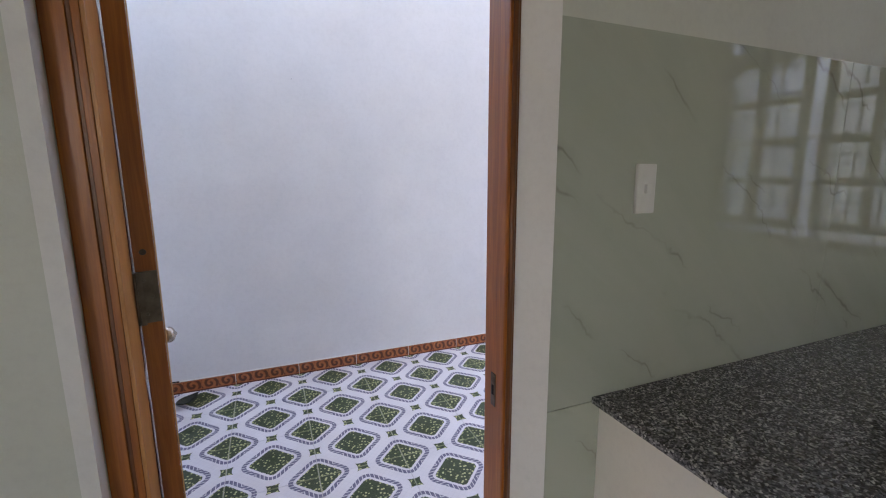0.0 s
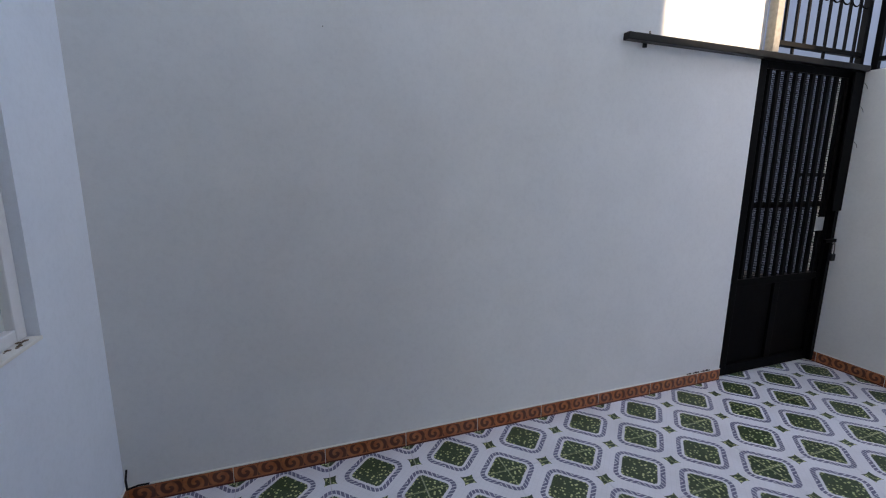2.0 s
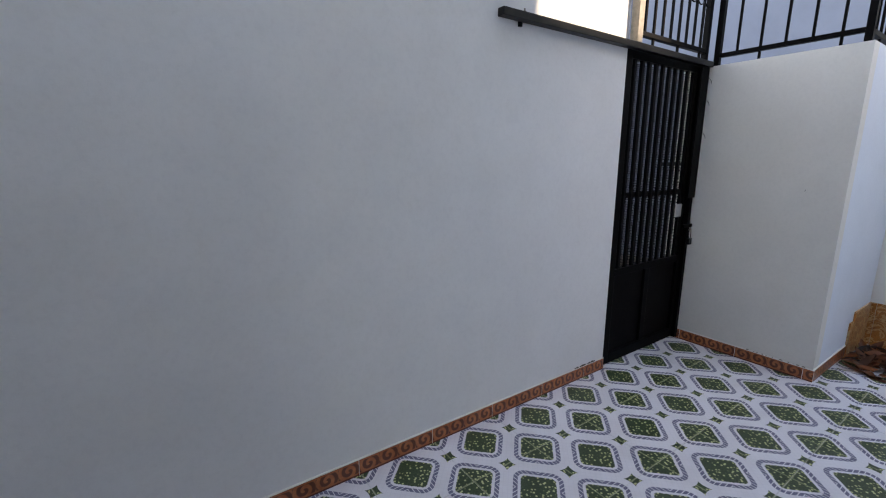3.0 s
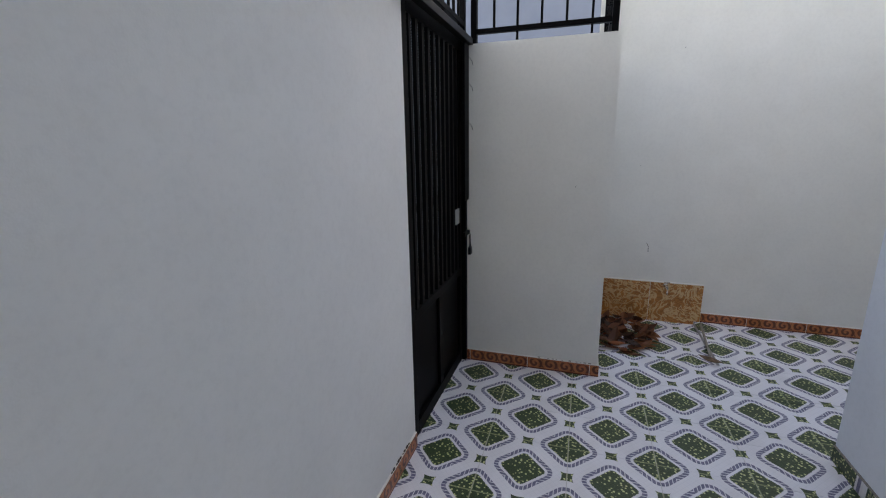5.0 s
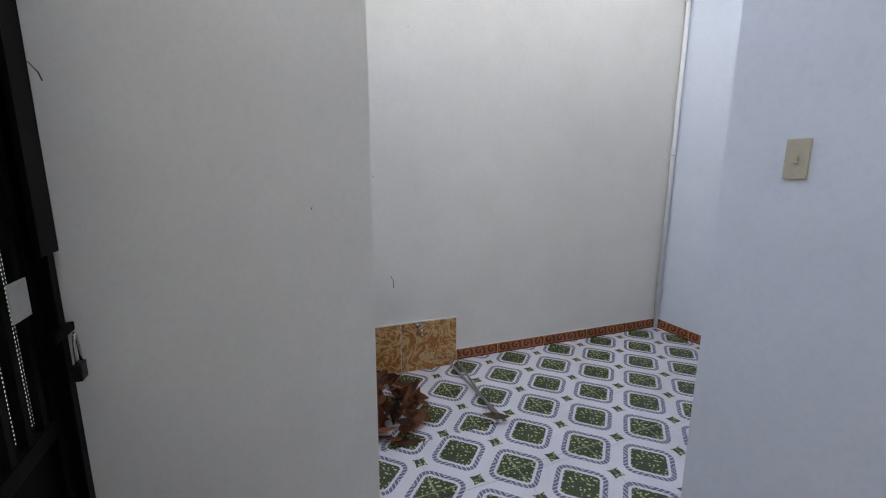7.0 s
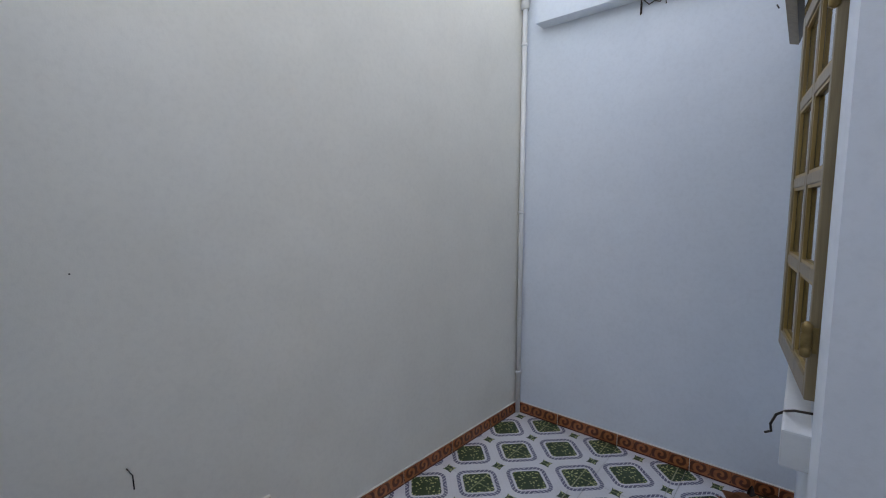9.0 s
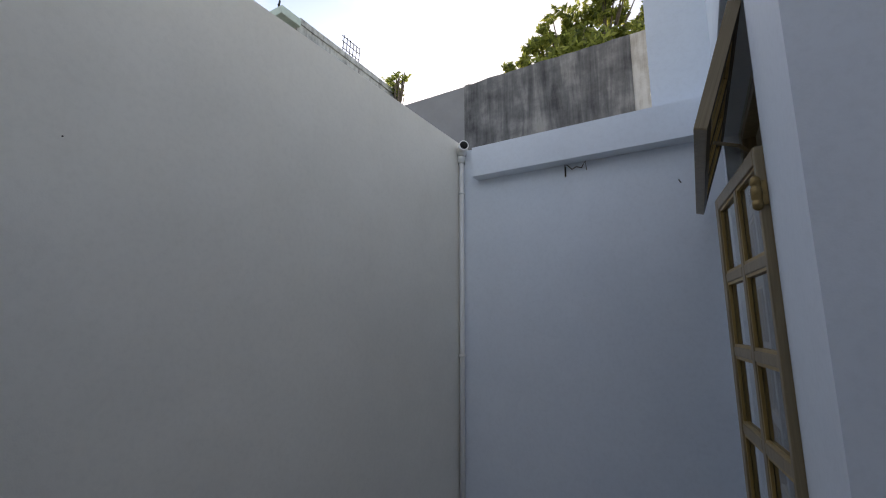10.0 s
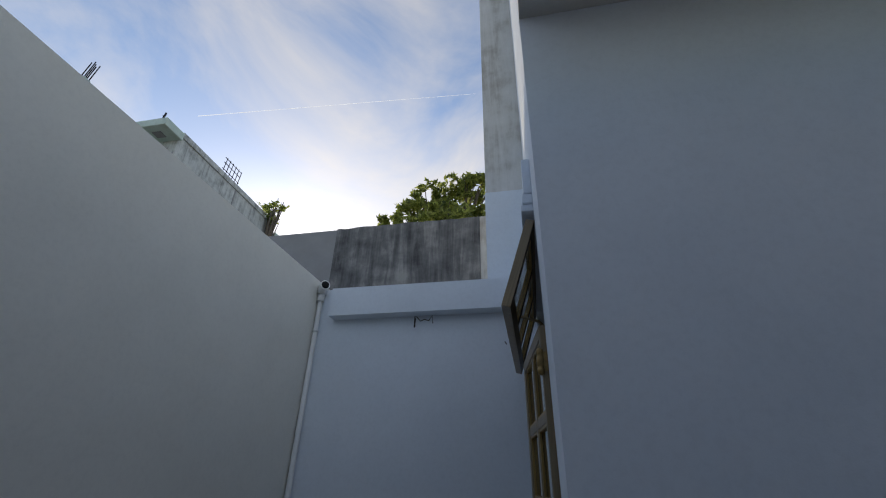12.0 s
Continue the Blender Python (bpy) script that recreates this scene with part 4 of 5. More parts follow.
def casement():
    W = WY1 - WY0
    w = root("window_1", (EX, WY1, WZ0), "tan painted casement window with small panes and an open fanlight", "window", "", "structure")
    H, tz = WZ1 - WZ0, 1.235
    # window lies along local -y
    fa, fb = -0.128, -0.072
    for b in ((fa, fb, -0.045, -0.001, 0.001, H - 0.001), (fa, fb, -W + 0.001, -W + 0.045, 0.001, H - 0.001), (fa, fb, -W + 0.045, -0.045, H - 0.045, H - 0.001),
              (fa, fb, -W + 0.045, -0.045, 0.001, 0.045), (fa, fb, -W + 0.045, -0.045, tz - 0.03, tz + 0.015)):
        box_part("window_frame", M_SASH, w, b, 0.004)
    lw, lh = (W - 0.012) / 2, 1.125
    s = sash("casement", w, lw, lh, 2, 4, near=0.022)
    s.matrix_local = Matrix.Translation((0.003, 0.001, 0.079)) @ pose(0, 0, 0, 0, 0, 180 + 7.4) @ Matrix.Translation((-0.018, 0, 0))
    s2 = sash("casement", w, lw, lh, 2, 4)
    s2.matrix_local = Matrix.Translation((-0.068, -0.006 - lw - 0.002, 0.079)) @ pose(0, 0, 0, 0, 0, 180) @ Matrix.Translation((-0.036, 0, 0))
    # fanlight flap hinged at its top, propped out
    fw, fh = W - 0.03, 0.385
    f = sash("fanlight", w, fw, fh, 3, 1, "dark fanlight propped open", M_SASH_DARK)
    f.matrix_local = Matrix.Translation((0.0, -W + 0.004, H - 0.020)) @ pose(0, 0, 0, 0, -17.5, 0) @ Matrix.Translation((0, 0, -fh))
    box_part("edge_strip", M_SASH, f, (0.001, 0.035, fw, fw + 0.003, 0, fh), 0.0, "tan painted edge")
    box_part("edge_strip", M_SASH, f, (0.001, 0.035, 0, fw, -0.003, -0.0002), 0.0, "tan painted edge")
    # bent stay that props the fanlight
    bm = bmesh.new()
    add_tube(bm, [(-0.09, -0.42, tz + 0.02), (0.01, -0.40, tz + 0.12), (0.085, -0.38, H - 0.30)], 0.007, 8)
    part("window_stay", bm, M_SASH, w, "bent metal stay propping the fanlight")
    for z in (0.195, 1.035):
        bm = bmesh.new()
        add_lathe(bm, (0.026, 0.004, z), (0, 0, 1), ((-0.006, 0.004), (0, 0.012), (0.018, 0.013), (0.02, 0.010), (0.024, 0.013), (0.055, 0.013), (0.059, 0.010), (0.063, 0.013), (0.08, 0.012), (0.088, 0.004)), 14)
        add_box(bm, 0.003, 0.026, 0.003, 0.005, z + 0.008, z + 0.074)
        part("hinge", bm, M_BRASS, w, "aged brass barrel hinge")
    for k in range(1, 8):
        bm = bmesh.new()
        y = -W * k / 8
        add_tube(bm, [(-0.113, y, 0.044), (-0.113, y, tz - 0.031)], 0.007, 8)
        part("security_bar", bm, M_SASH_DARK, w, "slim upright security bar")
    for k in range(9):
        z = 0.10 + 0.14 * k + (0.03 if k % 2 else 0.0)
        bm = bmesh.new()
        add_tube(bm, [(-0.10, -W + 0.044, z), (-0.10, -0.044, z)], 0.006, 8)
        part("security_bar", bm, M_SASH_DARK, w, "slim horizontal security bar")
    box_part("window_sill", M_WHITE, w, (-0.10, 0.06, -W - 0.04, 0.03, -0.10, -0.001), 0.006, "white projecting window sill")
    bm = bmesh.new()
    add_tube(bm, [(0.0, -0.02, 0.040), (0.035, -0.045, 0.028), (0.055, -0.10, 0.000), (0.075, -0.15, -0.035), (0.088, -0.19, -0.085), (0.085, -0.20, -0.11), (0.10, -0.215, -0.125)], 0.0035, 7)
    part("window_hook", bm, M_WIRE, w, "rusty wire window hook")
    structure("trim_2", M_BLUE, [(EX, EX + 0.035, WY0 - 0.10, WY1 + 0.005, WZ1 + 0.10, WZ1 + 0.28), (EX, EX + 0.042, WY0 - 0.08, WY1 + 0.0, WZ1 + 0.055, WZ1 + 0.0985),
                                  (EX, EX + 0.05, WY0 - 0.06, WY1 - 0.01, WZ1 + 0.02, WZ1 + 0.0535)], "white stepped plaster lintel over the window", "lintel", 0.004)


casement()


# ---- background outside ----
structure("ground", M_GROUND, [(-900, 900, -900, 900, -0.4, -0.10)], "dry packed earth ground outside", "ground")


def neighbour_wall():
    w = root("neighbour_building", (3.2, 3.4, -0.1), "pale blue-white rendered building across the lane", "building")
    box_part("wall", M_NEIGH, w, (-2.5, 9, 0, 0.2, 0, 4.4))
    # dark band added so that the gate's lower holes look dark
    box_part("dark_band", M_DARK_BAND, w, (-2.5, 9, -0.02, -0.001, 0, 1.62), 0.004, "dark band added behind the lower part of the gate")
    box_part("column", M_NEIGH2, w, (3.2, 3.55, -0.12, -0.021, 0, 4.4), 0.01)


neighbour_wall()


def east_sun_block():
    # added wall that keeps the sun off the building across the lane
    w = root("neighbour_building", (5.5, -1.4, -0.1), "blue-grey rendered wall added behind the side wall as a sun block", "building")
    box_part("wall", M_NEIGH, w, (0, 0.2, 0, 4.55, 0, 4.3))


east_sun_block()


def concrete_wall():
    w = root("boundary_wall", (3.4, -5.0, -0.1), "weathered black-streaked concrete boundary wall of the neighbour", "wall", "", "structure")
    bm = bmesh.new()
    add_box(bm, -0.78, 1.035, -0.15, 0, 0, 4.55)
    bmesh.ops.subdivide_edges(bm, edges=[e for e in bm.edges if abs(e.verts[0].co.x - e.verts[1].co.x) > 1], cuts=36)
    for v in bm.verts:
        if v.co.z > 4:
            v.co.z += 0.02 * noise.noise(Vector((v.co.x * 5, 0, 3))) + 0.012 * noise.noise(Vector((v.co.x * 19, 1, 0)))
    part("streaked_face", bm, M_CONC, w)
    box_part("grey_face", M_RENDER, w, (1.036, 4.2, -0.15, 0.0, 0, 4.535))
    bm = bmesh.new()
    add_box(bm, -0.93, -0.781, -0.15, -0.02, 0, 4.56)
    bmesh.ops.subdivide_edges(bm, edges=[e for e in bm.edges if abs(e.verts[0].co.z - e.verts[1].co.z) > 1], cuts=60)
    for v in bm.verts:
        if v.co.x < -0.9 and v.co.z > 0.2:
            v.co.x += 0.06 * noise.noise(Vector((0, 0, v.co.z * 4))) + 0.03 * noise.noise(Vector((0, 4, v.co.z * 13)))
    part("broken_end", bm, M_CONC_PALE, w, "pale broken render at the wall's end")


concrete_wall()


def neighbour_house():
    h = root("neighbour_house", (12, -8.6, -0.1), "mould-streaked flat-roofed concrete house behind the yard wall", "house")
    bm = bmesh.new()
    for q in ((0.6, 7, -5.2, 0.0, 0, 10.75), (0, 0.6, -0.55, 0.0, 0, 10.75), (0, 0.6, -5.2, -2.15, 0, 10.75), (0, 0.6, -2.15, -0.55, 0, 8.7), (0, 0.6, -2.15, -0.98, 9.72, 10.75), (0, 0.6, -0.98, -0.55, 9.98, 10.75)):
        add_box(bm, *q)
    part("wall", bm, M_BLDG, h)
    # black sheet paints the shade at the back of the recess
    box_part("recess_shade", M_HOLE_SHADE_PLASTIC, h, (0.57, 0.599, -2.149, -0.551, 8.701, 9.97), 0.0, "black sheet painting the shade inside the wall opening")
    bm = bmesh.new()
    add_tube(bm, [(0.3, -2.1, 9.25), (0.3, -1.0, 9.25)], 0.24, 18)
    part("water_tank", bm, M_CEMENT, h, "grey tank lying in the opening")
    bm = bmesh.new()
    for q in (((0, -2.15, 9.55), (-0.35, -2.2, 9.55)), ((0, -2.15, 9.2), (-0.35, -2.2, 9.55)), ((-0.35, -2.2, 9.55), (-0.35, -2.6, 9.55)), ((0, -2.6, 9.55), (-0.35, -2.6, 9.55))):
        add_tube(bm, q, 0.018, 5)
    part("wall_bracket", bm, M_BAR, h, "thin black iron bracket")
    box_part("soffit_hatch", M_RENDER, h, (0.25, 0.55, 0.18, 0.42, 10.585, 10.5995), 0.0, "square hatch in the soffit")
    box_part("wall_joint", M_RENDER, h, (-0.012, -0.0005, -2.78, -2.72, 0, 10.74))
    box_part("porch_wall", M_BLDG_G, h, (0.7, 7, 0.001, 0.45, 0, 10.599), 0.02)
    box_part("roof_slab", M_BLDG_G, h, (-0.10, 7, -0.05, 0.66, 10.60, 10.86), 0.02, "pale green overhanging roof slab")
    box_part("parapet", M_BLDG, h, (-0.05, 0.12, -5.2, -0.06, 10.751, 10.95), 0.02)
    box_part("lower_block", M_BLDG_G, h, (-0.2, 5, -6.3, -5.201, 0, 10.45), 0.02)
    bm = bmesh.new()
    for k in range(6):
        y = -1.9 - k * 0.16
        add_tube(bm, [(-0.02, y, 10.9), (-0.02, y - 0.05, 11.55)], 0.014, 5)
    for z in (11.05, 11.3, 11.5):
        add_tube(bm, [(-0.02, -1.85, z), (-0.02, -2.75, z)], 0.014, 5)
    part("roof_rail", bm, M_BAR, h, "thin rusty metal frame on the roof")
    bm = bmesh.new()
    add_box(bm, -0.08, 0.10, 2.69, 2.87, 0, 9.95)
    part("column_stub", bm, M_BLDG_G, h)
    bm = bmesh.new()
    for dx, dy in ((-0.05, 2.72), (0.07, 2.72), (-0.05, 2.84), (0.07, 2.84), (0.01, 2.78)):
        add_tube(bm, [(dx, dy, 9.94), (dx + 0.02, dy - 0.06, 10.55)], 0.013, 5)
    part("rebar", bm, M_BAR, h, "bare reinforcing bars")
    bm = bmesh.new()
    add_tube(bm, [(0.3, 0.5, 10.85), (0.3, 0.45, 11.3)], 0.03, 5)
    add_tube(bm, [(0.3, 0.35, 10.85), (0.3, 0.5, 11.15)], 0.02, 5)
    part("antenna", bm, M_BAR, h)


neighbour_house()


def leaf_cloud(bm, centre, radii, count, size, rng, keep=0.40):
    made = 0
    for _ in range(count * 3):
        if made >= count:
            break
        d = Vector((rng.gauss(0, 1), rng.gauss(0, 1), rng.gauss(0, 1))).normalized()
        r = rng.random() ** 0.4
        p = Vector((centre[0] + d.x * radii[0] * r, centre[1] + d.y * radii[1] * r, centre[2] + d.z * radii[2] * r))
        if noise.noise(p * 2.3) < keep - 0.5:
            continue
        made += 1
        n = Vector((rng.gauss(0, 1), rng.gauss(0, 1), rng.gauss(0.6, 0.7))).normalized()
        t = n.cross(Vector((rng.random(), rng.random(), rng.random())) - Vector((0.5, 0.5, 0.5))).normalized()
        s = n.cross(t)
        L, w = size * rng.uniform(0.7, 1.25), size * rng.uniform(0.28, 0.42)
        q = [p - t * L * 0.5, p + s * w * 0.5 + n * 0.1 * w, p + t * L * 0.5, p - s * w * 0.5 + n * 0.1 * w]
        bm.faces.new([bm.verts.new(v) for v in q])


def tree(name, at, height, blobs, leaves, size, seed, label):
    rng = random.Random(seed)
    t = root(name, at, label, "tree")
    bm = bmesh.new()
    add_tube(bm, [(0, 0, 0), (0.05, 0.02, height * 0.35), (-0.04, 0.05, height * 0.65), (0, 0, height * 0.8)], [height * 0.022, height * 0.018, height * 0.014, height * 0.008], 9)
    for c, r in blobs:
        z0 = height * rng.uniform(0.5, 0.72)
        mid = (c[0] * 0.45, c[1] * 0.45, (z0 + c[2]) / 2)
        add_tube(bm, [(0, 0, z0), mid, c], [height * 0.010, height * 0.006, height * 0.002], 7)
        for _ in range(5):
            e = (c[0] + rng.uniform(-0.8, 0.8) * r, c[1] + rng.uniform(-0.8, 0.8) * r, c[2] + rng.uniform(-0.2, 0.7) * r)
            add_tube(bm, [mid, tuple((u + q) / 2 for u, q in zip(mid, e)), e], [height * 0.004, height * 0.003, height * 0.0012], 5)
    part("trunk", bm, M_BARK, t)
    bm = bmesh.new()
    for c, r in blobs:
        for _ in range(max(3, int(20 * r))):
            d = Vector((rng.gauss(0, 1), rng.gauss(0, 1), rng.gauss(0.2, 1))).normalized() * r * rng.uniform(0.45, 1.02)
            q = r * rng.uniform(0.16, 0.34) + 0.06
            leaf_cloud(bm, (c[0] + d.x, c[1] + d.y, c[2] + d.z * 0.85), (q, q, q * 0.7), max(10, int(leaves * q * 0.27)), size, rng, 0.42)
    part("crown", bm, M_FOLIAGE, t)
    return t


tree("tree", (3.9, -10.2, -0.1), 8.6, [((-1.45, 0, 8.25), 0.75), ((-0.75, 0.3, 8.72), 0.55), ((-0.35, 0.1, 8.4), 0.75), ((0.15, 0.2, 8.3), 0.75), ((0.45, -0.2, 8.4), 0.6), ((0.85, 0.2, 8.2), 0.62), ((1.3, -0.1, 8.0), 0.55), ((1.75, 0.1, 7.85), 0.42),
     ((-1.9, 0, 8.4), 0.65), ((-0.7, 0.3, 7.4), 1.0), ((0.6, 0.2, 7.2), 1.0), ((1.5, 0.0, 7.3), 0.7)],
     1000, 0.19, 4, "leafy green tree behind the concrete wall")
tree("sapling", (11.85, -13.4, 0.2), 11.2, [((0, 0, 11.0), 0.5), ((0.25, -0.35, 10.7), 0.42), ((-0.2, 0.35, 10.6), 0.4), ((0.1, -0.1, 11.35), 0.3)], 330, 0.22, 9, "thin sapling beside the far house")


def contrail():
    bm = bmesh.new()
    a, b = TRAIL
    n, rng = 60, random.Random(5)
    prev = None
    for k in range(n + 1):
        p = a.lerp(b, k / n)
        w = 0.5 * (0.6 + 0.6 * rng.random()) * (1.2 - 0.75 * k / n)
        q = (bm.verts.new(p + Vector((0, 0, w))), bm.verts.new(p - Vector((0, 0, w))))
        if prev:
            bm.faces.new((prev[0], q[0], q[1], prev[1]))
        prev = q
    m, nt, bs = nodes_of("self_lit_vapour")
    bs.inputs["Base Color"].default_value = (0.9, 0.9, 0.9, 1)
    # the trail glows by itself to stand in for sunlight on it
    bs.inputs["Emission Color"].default_value = (1, 0.98, 0.96, 1)
    bs.inputs["Emission Strength"].default_value = 0.35
    thing("contrail", bm, m, "thin white aircraft trail high in the sky", "contrail", "", "backdrop")


contrail()


# ---- debris ----
def leaf_mesh(rng, L, w, curl):
    bm = bmesh.new()
    n = 7
    rows = []
    for i in range(n + 1):
        s = i / n
        half = w * math.sin(math.pi * min(0.98, s * 0.96 + 0.02)) * 0.5
        z = curl * (s - 0.5) ** 2 * 4 * L * 0.3
        rows.append([bm.verts.new((L * (s - 0.5), k * half, z + abs(k) * half * 0.55)) for k in (-1, 0, 1)])
    for a, b in zip(rows, rows[1:]):
        for k in (0, 1):
            bm.faces.new((a[k], a[k + 1], b[k + 1], b[k]))
    bmesh.ops.solidify(bm, geom=list(bm.faces), thickness=0.0012)
    return bm


def leaf_pile(name, centre, spread, count, seed, label, size=0.15, high=0.10):
    rng = random.Random(seed)
    bm = bmesh.new()
    for _ in range(count):
        r = rng.random() ** 0.6
        a = rng.uniform(0, 2 * math.pi)
        x, y = spread[0] * r * math.cos(a), spread[1] * r * math.sin(a)
        z = 0.008 + high * (1 - r) * rng.random()
        m = pose(x, y, z, rng.uniform(-32, 32), rng.uniform(-32, 32), rng.uniform(0, 360))
        L, w, curl = size * rng.uniform(0.6, 1.2), size * rng.uniform(0.28, 0.48), rng.uniform(0.1, 0.9)
        n = 6
        rows = []
        for i in range(n + 1):
            s = i / n
            half = w * math.sin(math.pi * (0.03 + 0.94 * s)) * 0.5
            zz = curl * (s - 0.5) ** 2 * L
            rows.append([bm.verts.new(m @ Vector((L * (s - 0.5), k * half, zz + abs(k) * half * 0.6))) for k in (-1, 0, 1)])
        for p, q in zip(rows, rows[1:]):
            for k in (0, 1):
                bm.faces.new((p[k], p[k + 1], q[k + 1], q[k]))
    for v in bm.verts:
        v.co.z = max(v.co.z, 0.002)
    ob = thing(name, bm, M_PILE, label, "leaf pile", "", "stuff")
    ob.matrix_world = pose(*centre)
    return ob


leaf_pile("dead_leaf_pile", (3.37, -0.97, -0.028), (0.37, 0.23), 78, 3, "heap of dry brown leaves swept into the corner", 0.17, 0.065)
leaf_pile("dead_leaf_pile", (2.20, -3.27, 0.0), (0.16, 0.20), 26, 8, "dry brown leaves lying by the end wall", 0.15, 0.05)
rng = random.Random(12)
bm = leaf_mesh(rng, 0.17, 0.085, 0.7)
lf = thing("fallen_leaf", bm, M_LEAFDARK, "single wilted dark leaf on the floor tiles", "leaf")
lf.matrix_world = pose(-1.67, -0.045, 0.012, 6, 4, 55)


for x, y, z, L, w, rz, m in ((2.962, -0.99, -0.018, 0.16, 0.07, 80, M_LEAFDRY), (2.955, -1.49, 0.012, 0.15, 0.075, 62, M_LEAFTAN)):
    bm = leaf_mesh(rng, L, w, 0.5)
    add_tube(bm, [(L * 0.48, 0, L * 0.10), (L * 0.62, 0.01, L * 0.03), (L * 0.85, 0.016, -0.004)], 0.0016, 5)
    lf = thing("fallen_leaf", bm, m, "curled dry leaf with its stalk on the floor tiles", "leaf")
    lf.matrix_world = pose(x, y, z, 5, -3, rz)


def cement_strip():
    bm = bmesh.new()
    a, b = Vector((3.70, -1.600, 0)), Vector((3.01, -1.512, 0))
    d = (b - a).normalized()
    s = Vector((-d.y, d.x, 0))
    n = 22
    prev = None
    for k in range(n + 1):
        p = a.lerp(b, k / n)
        w = 0.009 + 0.004 * noise.noise(p * 11)
        hgt = 0.008 + 0.004 * noise.noise(p * 17)
        q = [bm.verts.new(p + s * w), bm.verts.new(p + s * w * 0.5 + Vector((0, 0, hgt))), bm.verts.new(p - s * w * 0.5 + Vector((0, 0, hgt))), bm.verts.new(p - s * w)]
        if prev:
            for i in range(3):
                bm.faces.new((prev[i], prev[i + 1], q[i + 1], q[i]))
        prev = q
    thing("cement_ridge", bm, M_CEMENT, "low rough cement ridge across the floor tiles", "ridge")


cement_strip()

# ---- ochre tile panel ----


def ochre_panel():
    w = root("tile_panel", (CX, BEND, 0), "ochre scroll-patterned wall tiles round the tap", "wall tile", "", "structure", rz=SIDE_TURN)
    for y0, y1 in ((-0.845, -0.446), (-0.443, -0.046), (-0.043, -0.001)):
        box_part("tile", M_PANEL, w, (-0.012, -0.0005, y0, y1, -0.028, 0.318), 0.0015)
    v = root("tile_panel", (CX, BEND, 0), "ochre scroll-patterned wall tiles on the return wall", "wall tile", "", "structure")
    for x0, x1 in ((-0.425, -0.0145), (-0.515, -0.428)):
        box_part("tile", M_PANEL, v, (x0, x1, -0.012, -0.0005, -0.028, 0.318 if x1 > -0.4 else 0.25), 0.0015)

    box_part("cement_line", M_CREAM, w, (-0.011, -0.0005, -0.845, -0.013, 0.3184, 0.326))
    box_part("joint", M_CREAM, w, (-0.0105, -0.0005, -0.446, -0.443, -0.027, 0.318))


ochre_panel()


# ---- skirting tiles and floor tiles ----
def skirting(name, a, b, normal, label, joint=0.0, mat=M_SKIRT, height=0.078):
    """Skirting tiles from a to b; joint: where along the run the first joint falls."""
    a, b = Vector((*a, 0)), Vector((*b, 0))
    L = (b - a).length
    s = root(name, (a.x, a.y, 0), label, "skirting", "", "structure", rz=math.degrees(math.atan2(b.y - a.y, b.x - a.x)))
    side = 1 if (Matrix.Rotation(math.atan2(b.y - a.y, b.x - a.x), 3, "Z") @ Vector((0, 1, 0))).dot(Vector((*normal, 0))) > 0 else -1
    x = joint - 0.4 * math.ceil(joint / 0.4)
    while x < L:
        x0, x1 = max(x, 0.0), min(x + 0.4, L)
        if x1 - x0 > 0.01:
            bm = bmesh.new()
            c = x + 0.2
            y0, y1 = sorted((side * 0.0005, side * 0.010))
            add_box(bm, x0 - c + 0.0014, x1 - c - 0.0014, y0, y1, 0.0, height, 0.0015)
            ob = part("tile", bm, mat, s)
            ob.location = (c, 0, 0)
        x += 0.4
    box_part("cement_line", M_CEMENT if mat is not M_SKIRT else M_CREAM, s, (0.001, L - 0.001, *sorted((side * 0.0002, side * 0.0085)), 0.001, height + 0.005))
    return s


skirting("baseboard_1", (LX + 0.011, AY), (GX0 - 0.002, AY), (0, -1), "brown scroll-patterned skirting tiles along the long wall", -1.01 - LX - 0.011 + 0.4)
skirting("baseboard_2", (LX, HY + 0.001), (LX, AY), (1, 0), "brown scroll-patterned skirting tiles on the end wall", 0.11)
skirting("baseboard_3", (BX, AY), (BX, BEND - 0.0105), (-1, 0), "brown scroll-patterned skirting tiles on the short wall", 0.44)
skirting("baseboard_4", (BX, BEND), (CX - 0.52, BEND), (0, -1), "brown scroll-patterned skirting tiles on the return wall", 0.2)
skirting("baseboard_5", (side_face(BEND - 0.848), BEND - 0.848), (side_face(DY), DY), (-1, 0), "brown scroll-patterned skirting tiles on the side wall", 0.33)
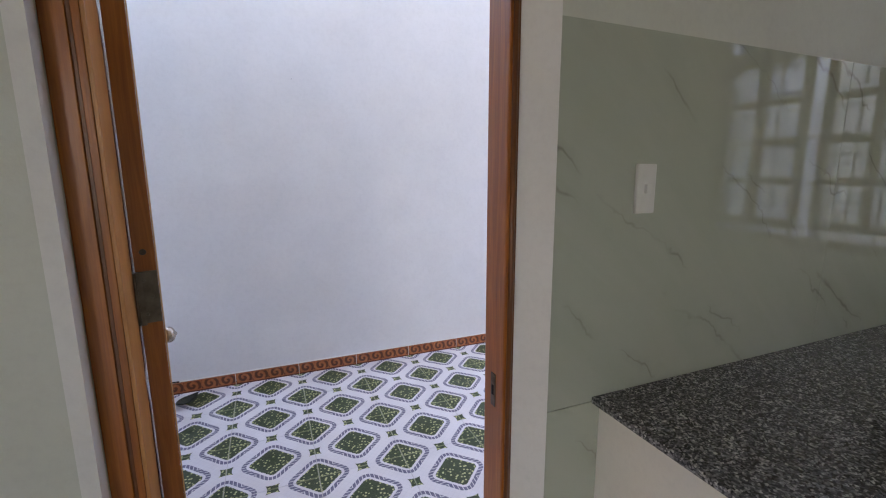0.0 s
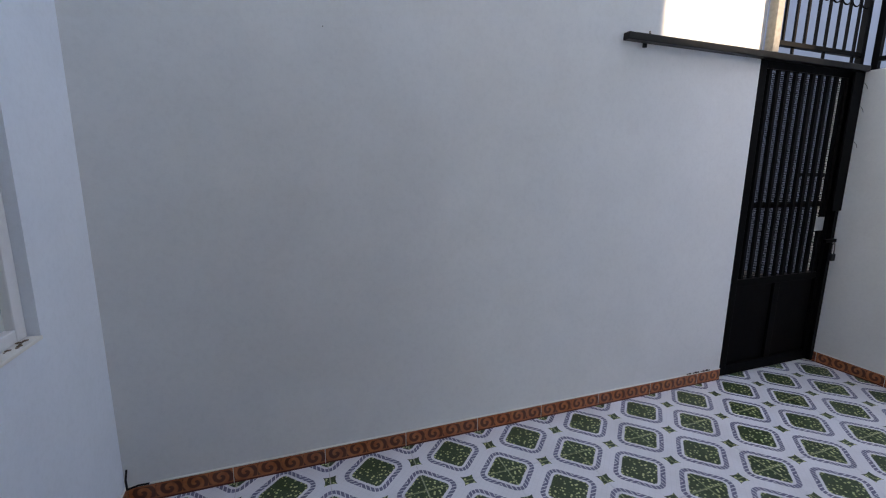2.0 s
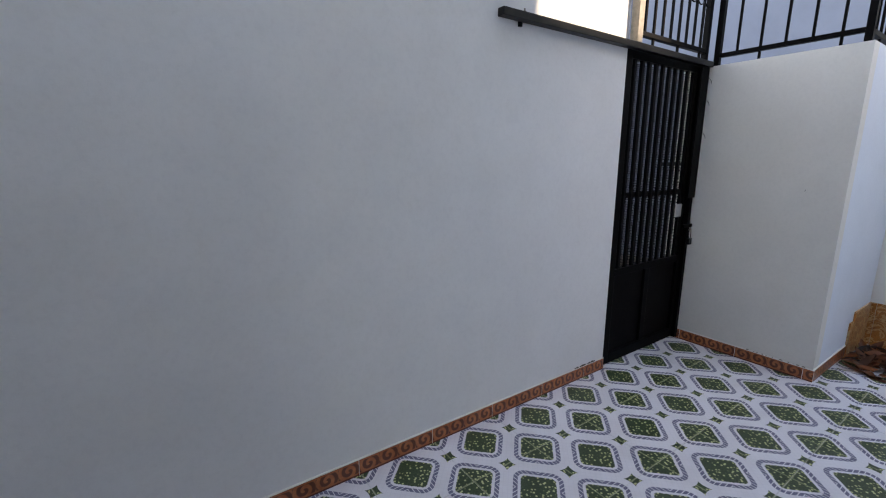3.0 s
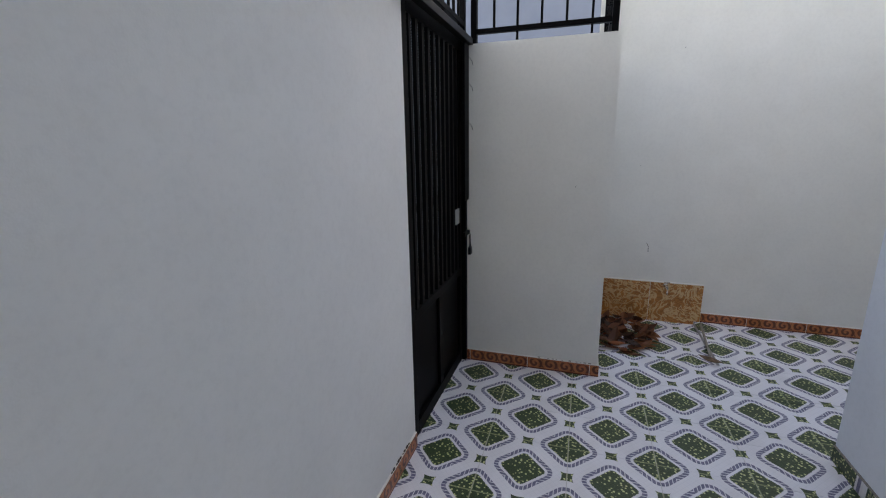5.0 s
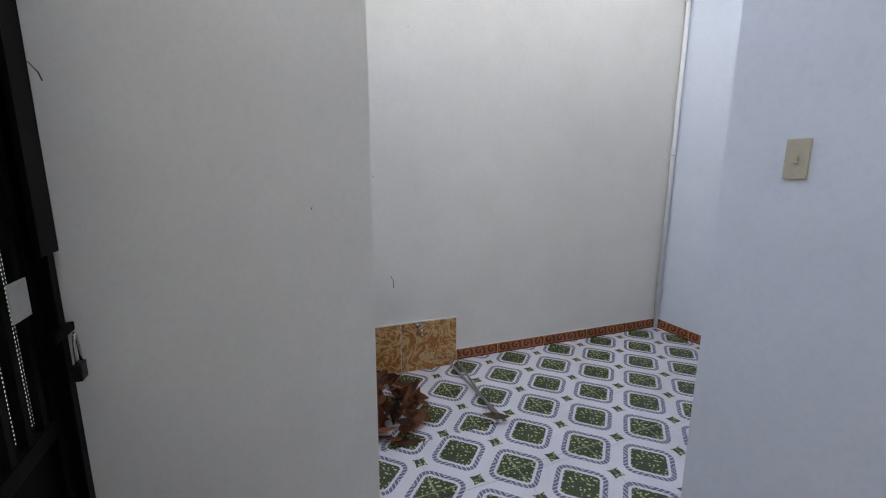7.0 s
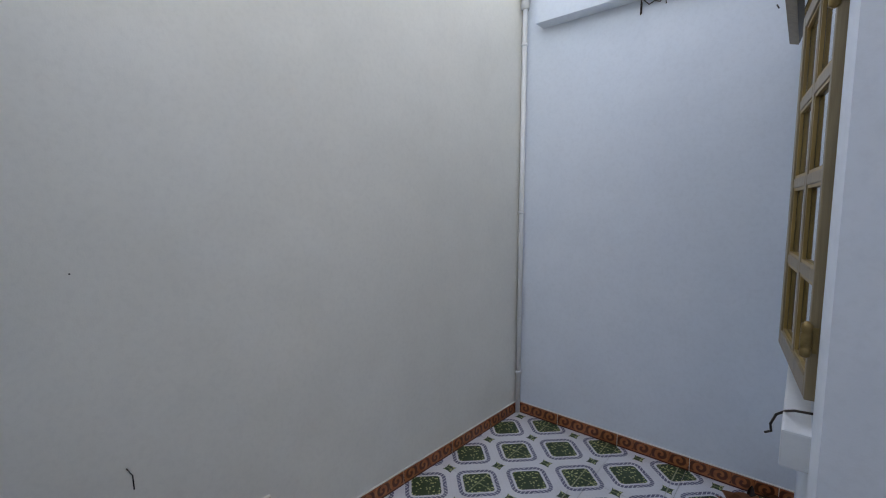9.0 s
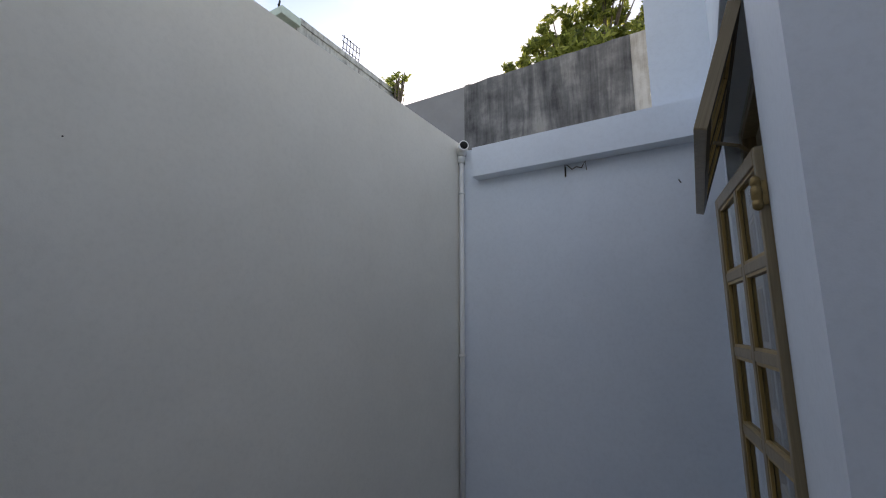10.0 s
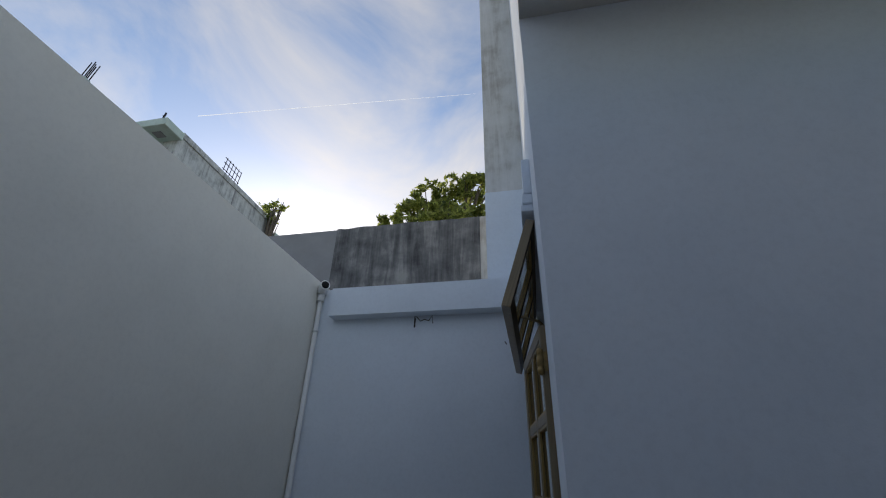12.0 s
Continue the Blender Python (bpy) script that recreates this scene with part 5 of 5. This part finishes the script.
skirting("baseboard_6", (EX, DY), (side_face(DY) - 0.011, DY), (0, 1), "brown scroll-patterned skirting tiles on the end wall", 0.46)
skirting("baseboard_7", (-0.51, HY), (EX, HY), (0, 1), "skirting cut from patterned floor tiles along the house", 0.3, M_FLOOR, 0.07)

structure("floor", M_JOINT, [(LX - 0.15, EX, HY - 0.13, AY + 0.15, -0.1, -0.004), (EX, SX, DY - 0.16, AY + 0.15, -0.1, -0.004), (SX, CX + 0.16, DY - 0.16, SY, -0.1, -0.004), (SX, CX + 0.16, SY, AY + 0.15, -0.1, -0.032)],
          "white ceramic yard floor tiles with green and blue mosaic medallions", "floor")
floor = bpy.data.objects["floor"]
tile_meshes = {}


def floor_tile(i, j, x0, x1, y0, y1, drop=0.0):
    cx, cy = 0.4 * i, 0.4 * j
    key = tuple(round(v, 4) for v in (x0 - cx, x1 - cx, y0 - cy, y1 - cy))
    if key not in tile_meshes:
        bm = bmesh.new()
        add_box(bm, key[0] + 0.0011, key[1] - 0.0011, key[2] + 0.0011, key[3] - 0.0011, -0.006, 0.0)
        top = [e for e in bm.edges if all(v.co.z > -0.001 for v in e.verts)]
        bmesh.ops.bevel(bm, geom=top, offset=0.0012, segments=1, affect="EDGES")
        tile_meshes[key] = mesh_from("tile", bm, M_FLOOR)
    ob = new("tile", tile_meshes[key])
    ob.parent = floor
    ob.location = (cx, cy, 0.0006 * math.sin(i * 3.1 + j * 1.7) - 0.0006 - drop)


for i in range(-6, 11):
    for j in range(-10, 2):
        x0, x1, y0, y1 = 0.4 * i - 0.2, 0.4 * i + 0.2, 0.4 * j - 0.2, 0.4 * j + 0.2
        for rx0, rx1, ry0, ry1, drop in ((LX, EX, HY, AY + 0.14, 0.0), (EX, BX + 0.0001, DY, AY + 0.14, 0.0), (BX, SX, DY, BEND, 0.0), (SX, CX, DY, SY, 0.0), (SX, CX, SY, BEND, 0.028)):
            u0, u1, v0, v1 = max(x0, rx0), min(x1, rx1), max(y0, ry0), min(y1, ry1)
            if u1 - u0 > 0.012 and v1 - v0 > 0.012:
                floor_tile(i, j, u0, u1, v0, v1, drop)
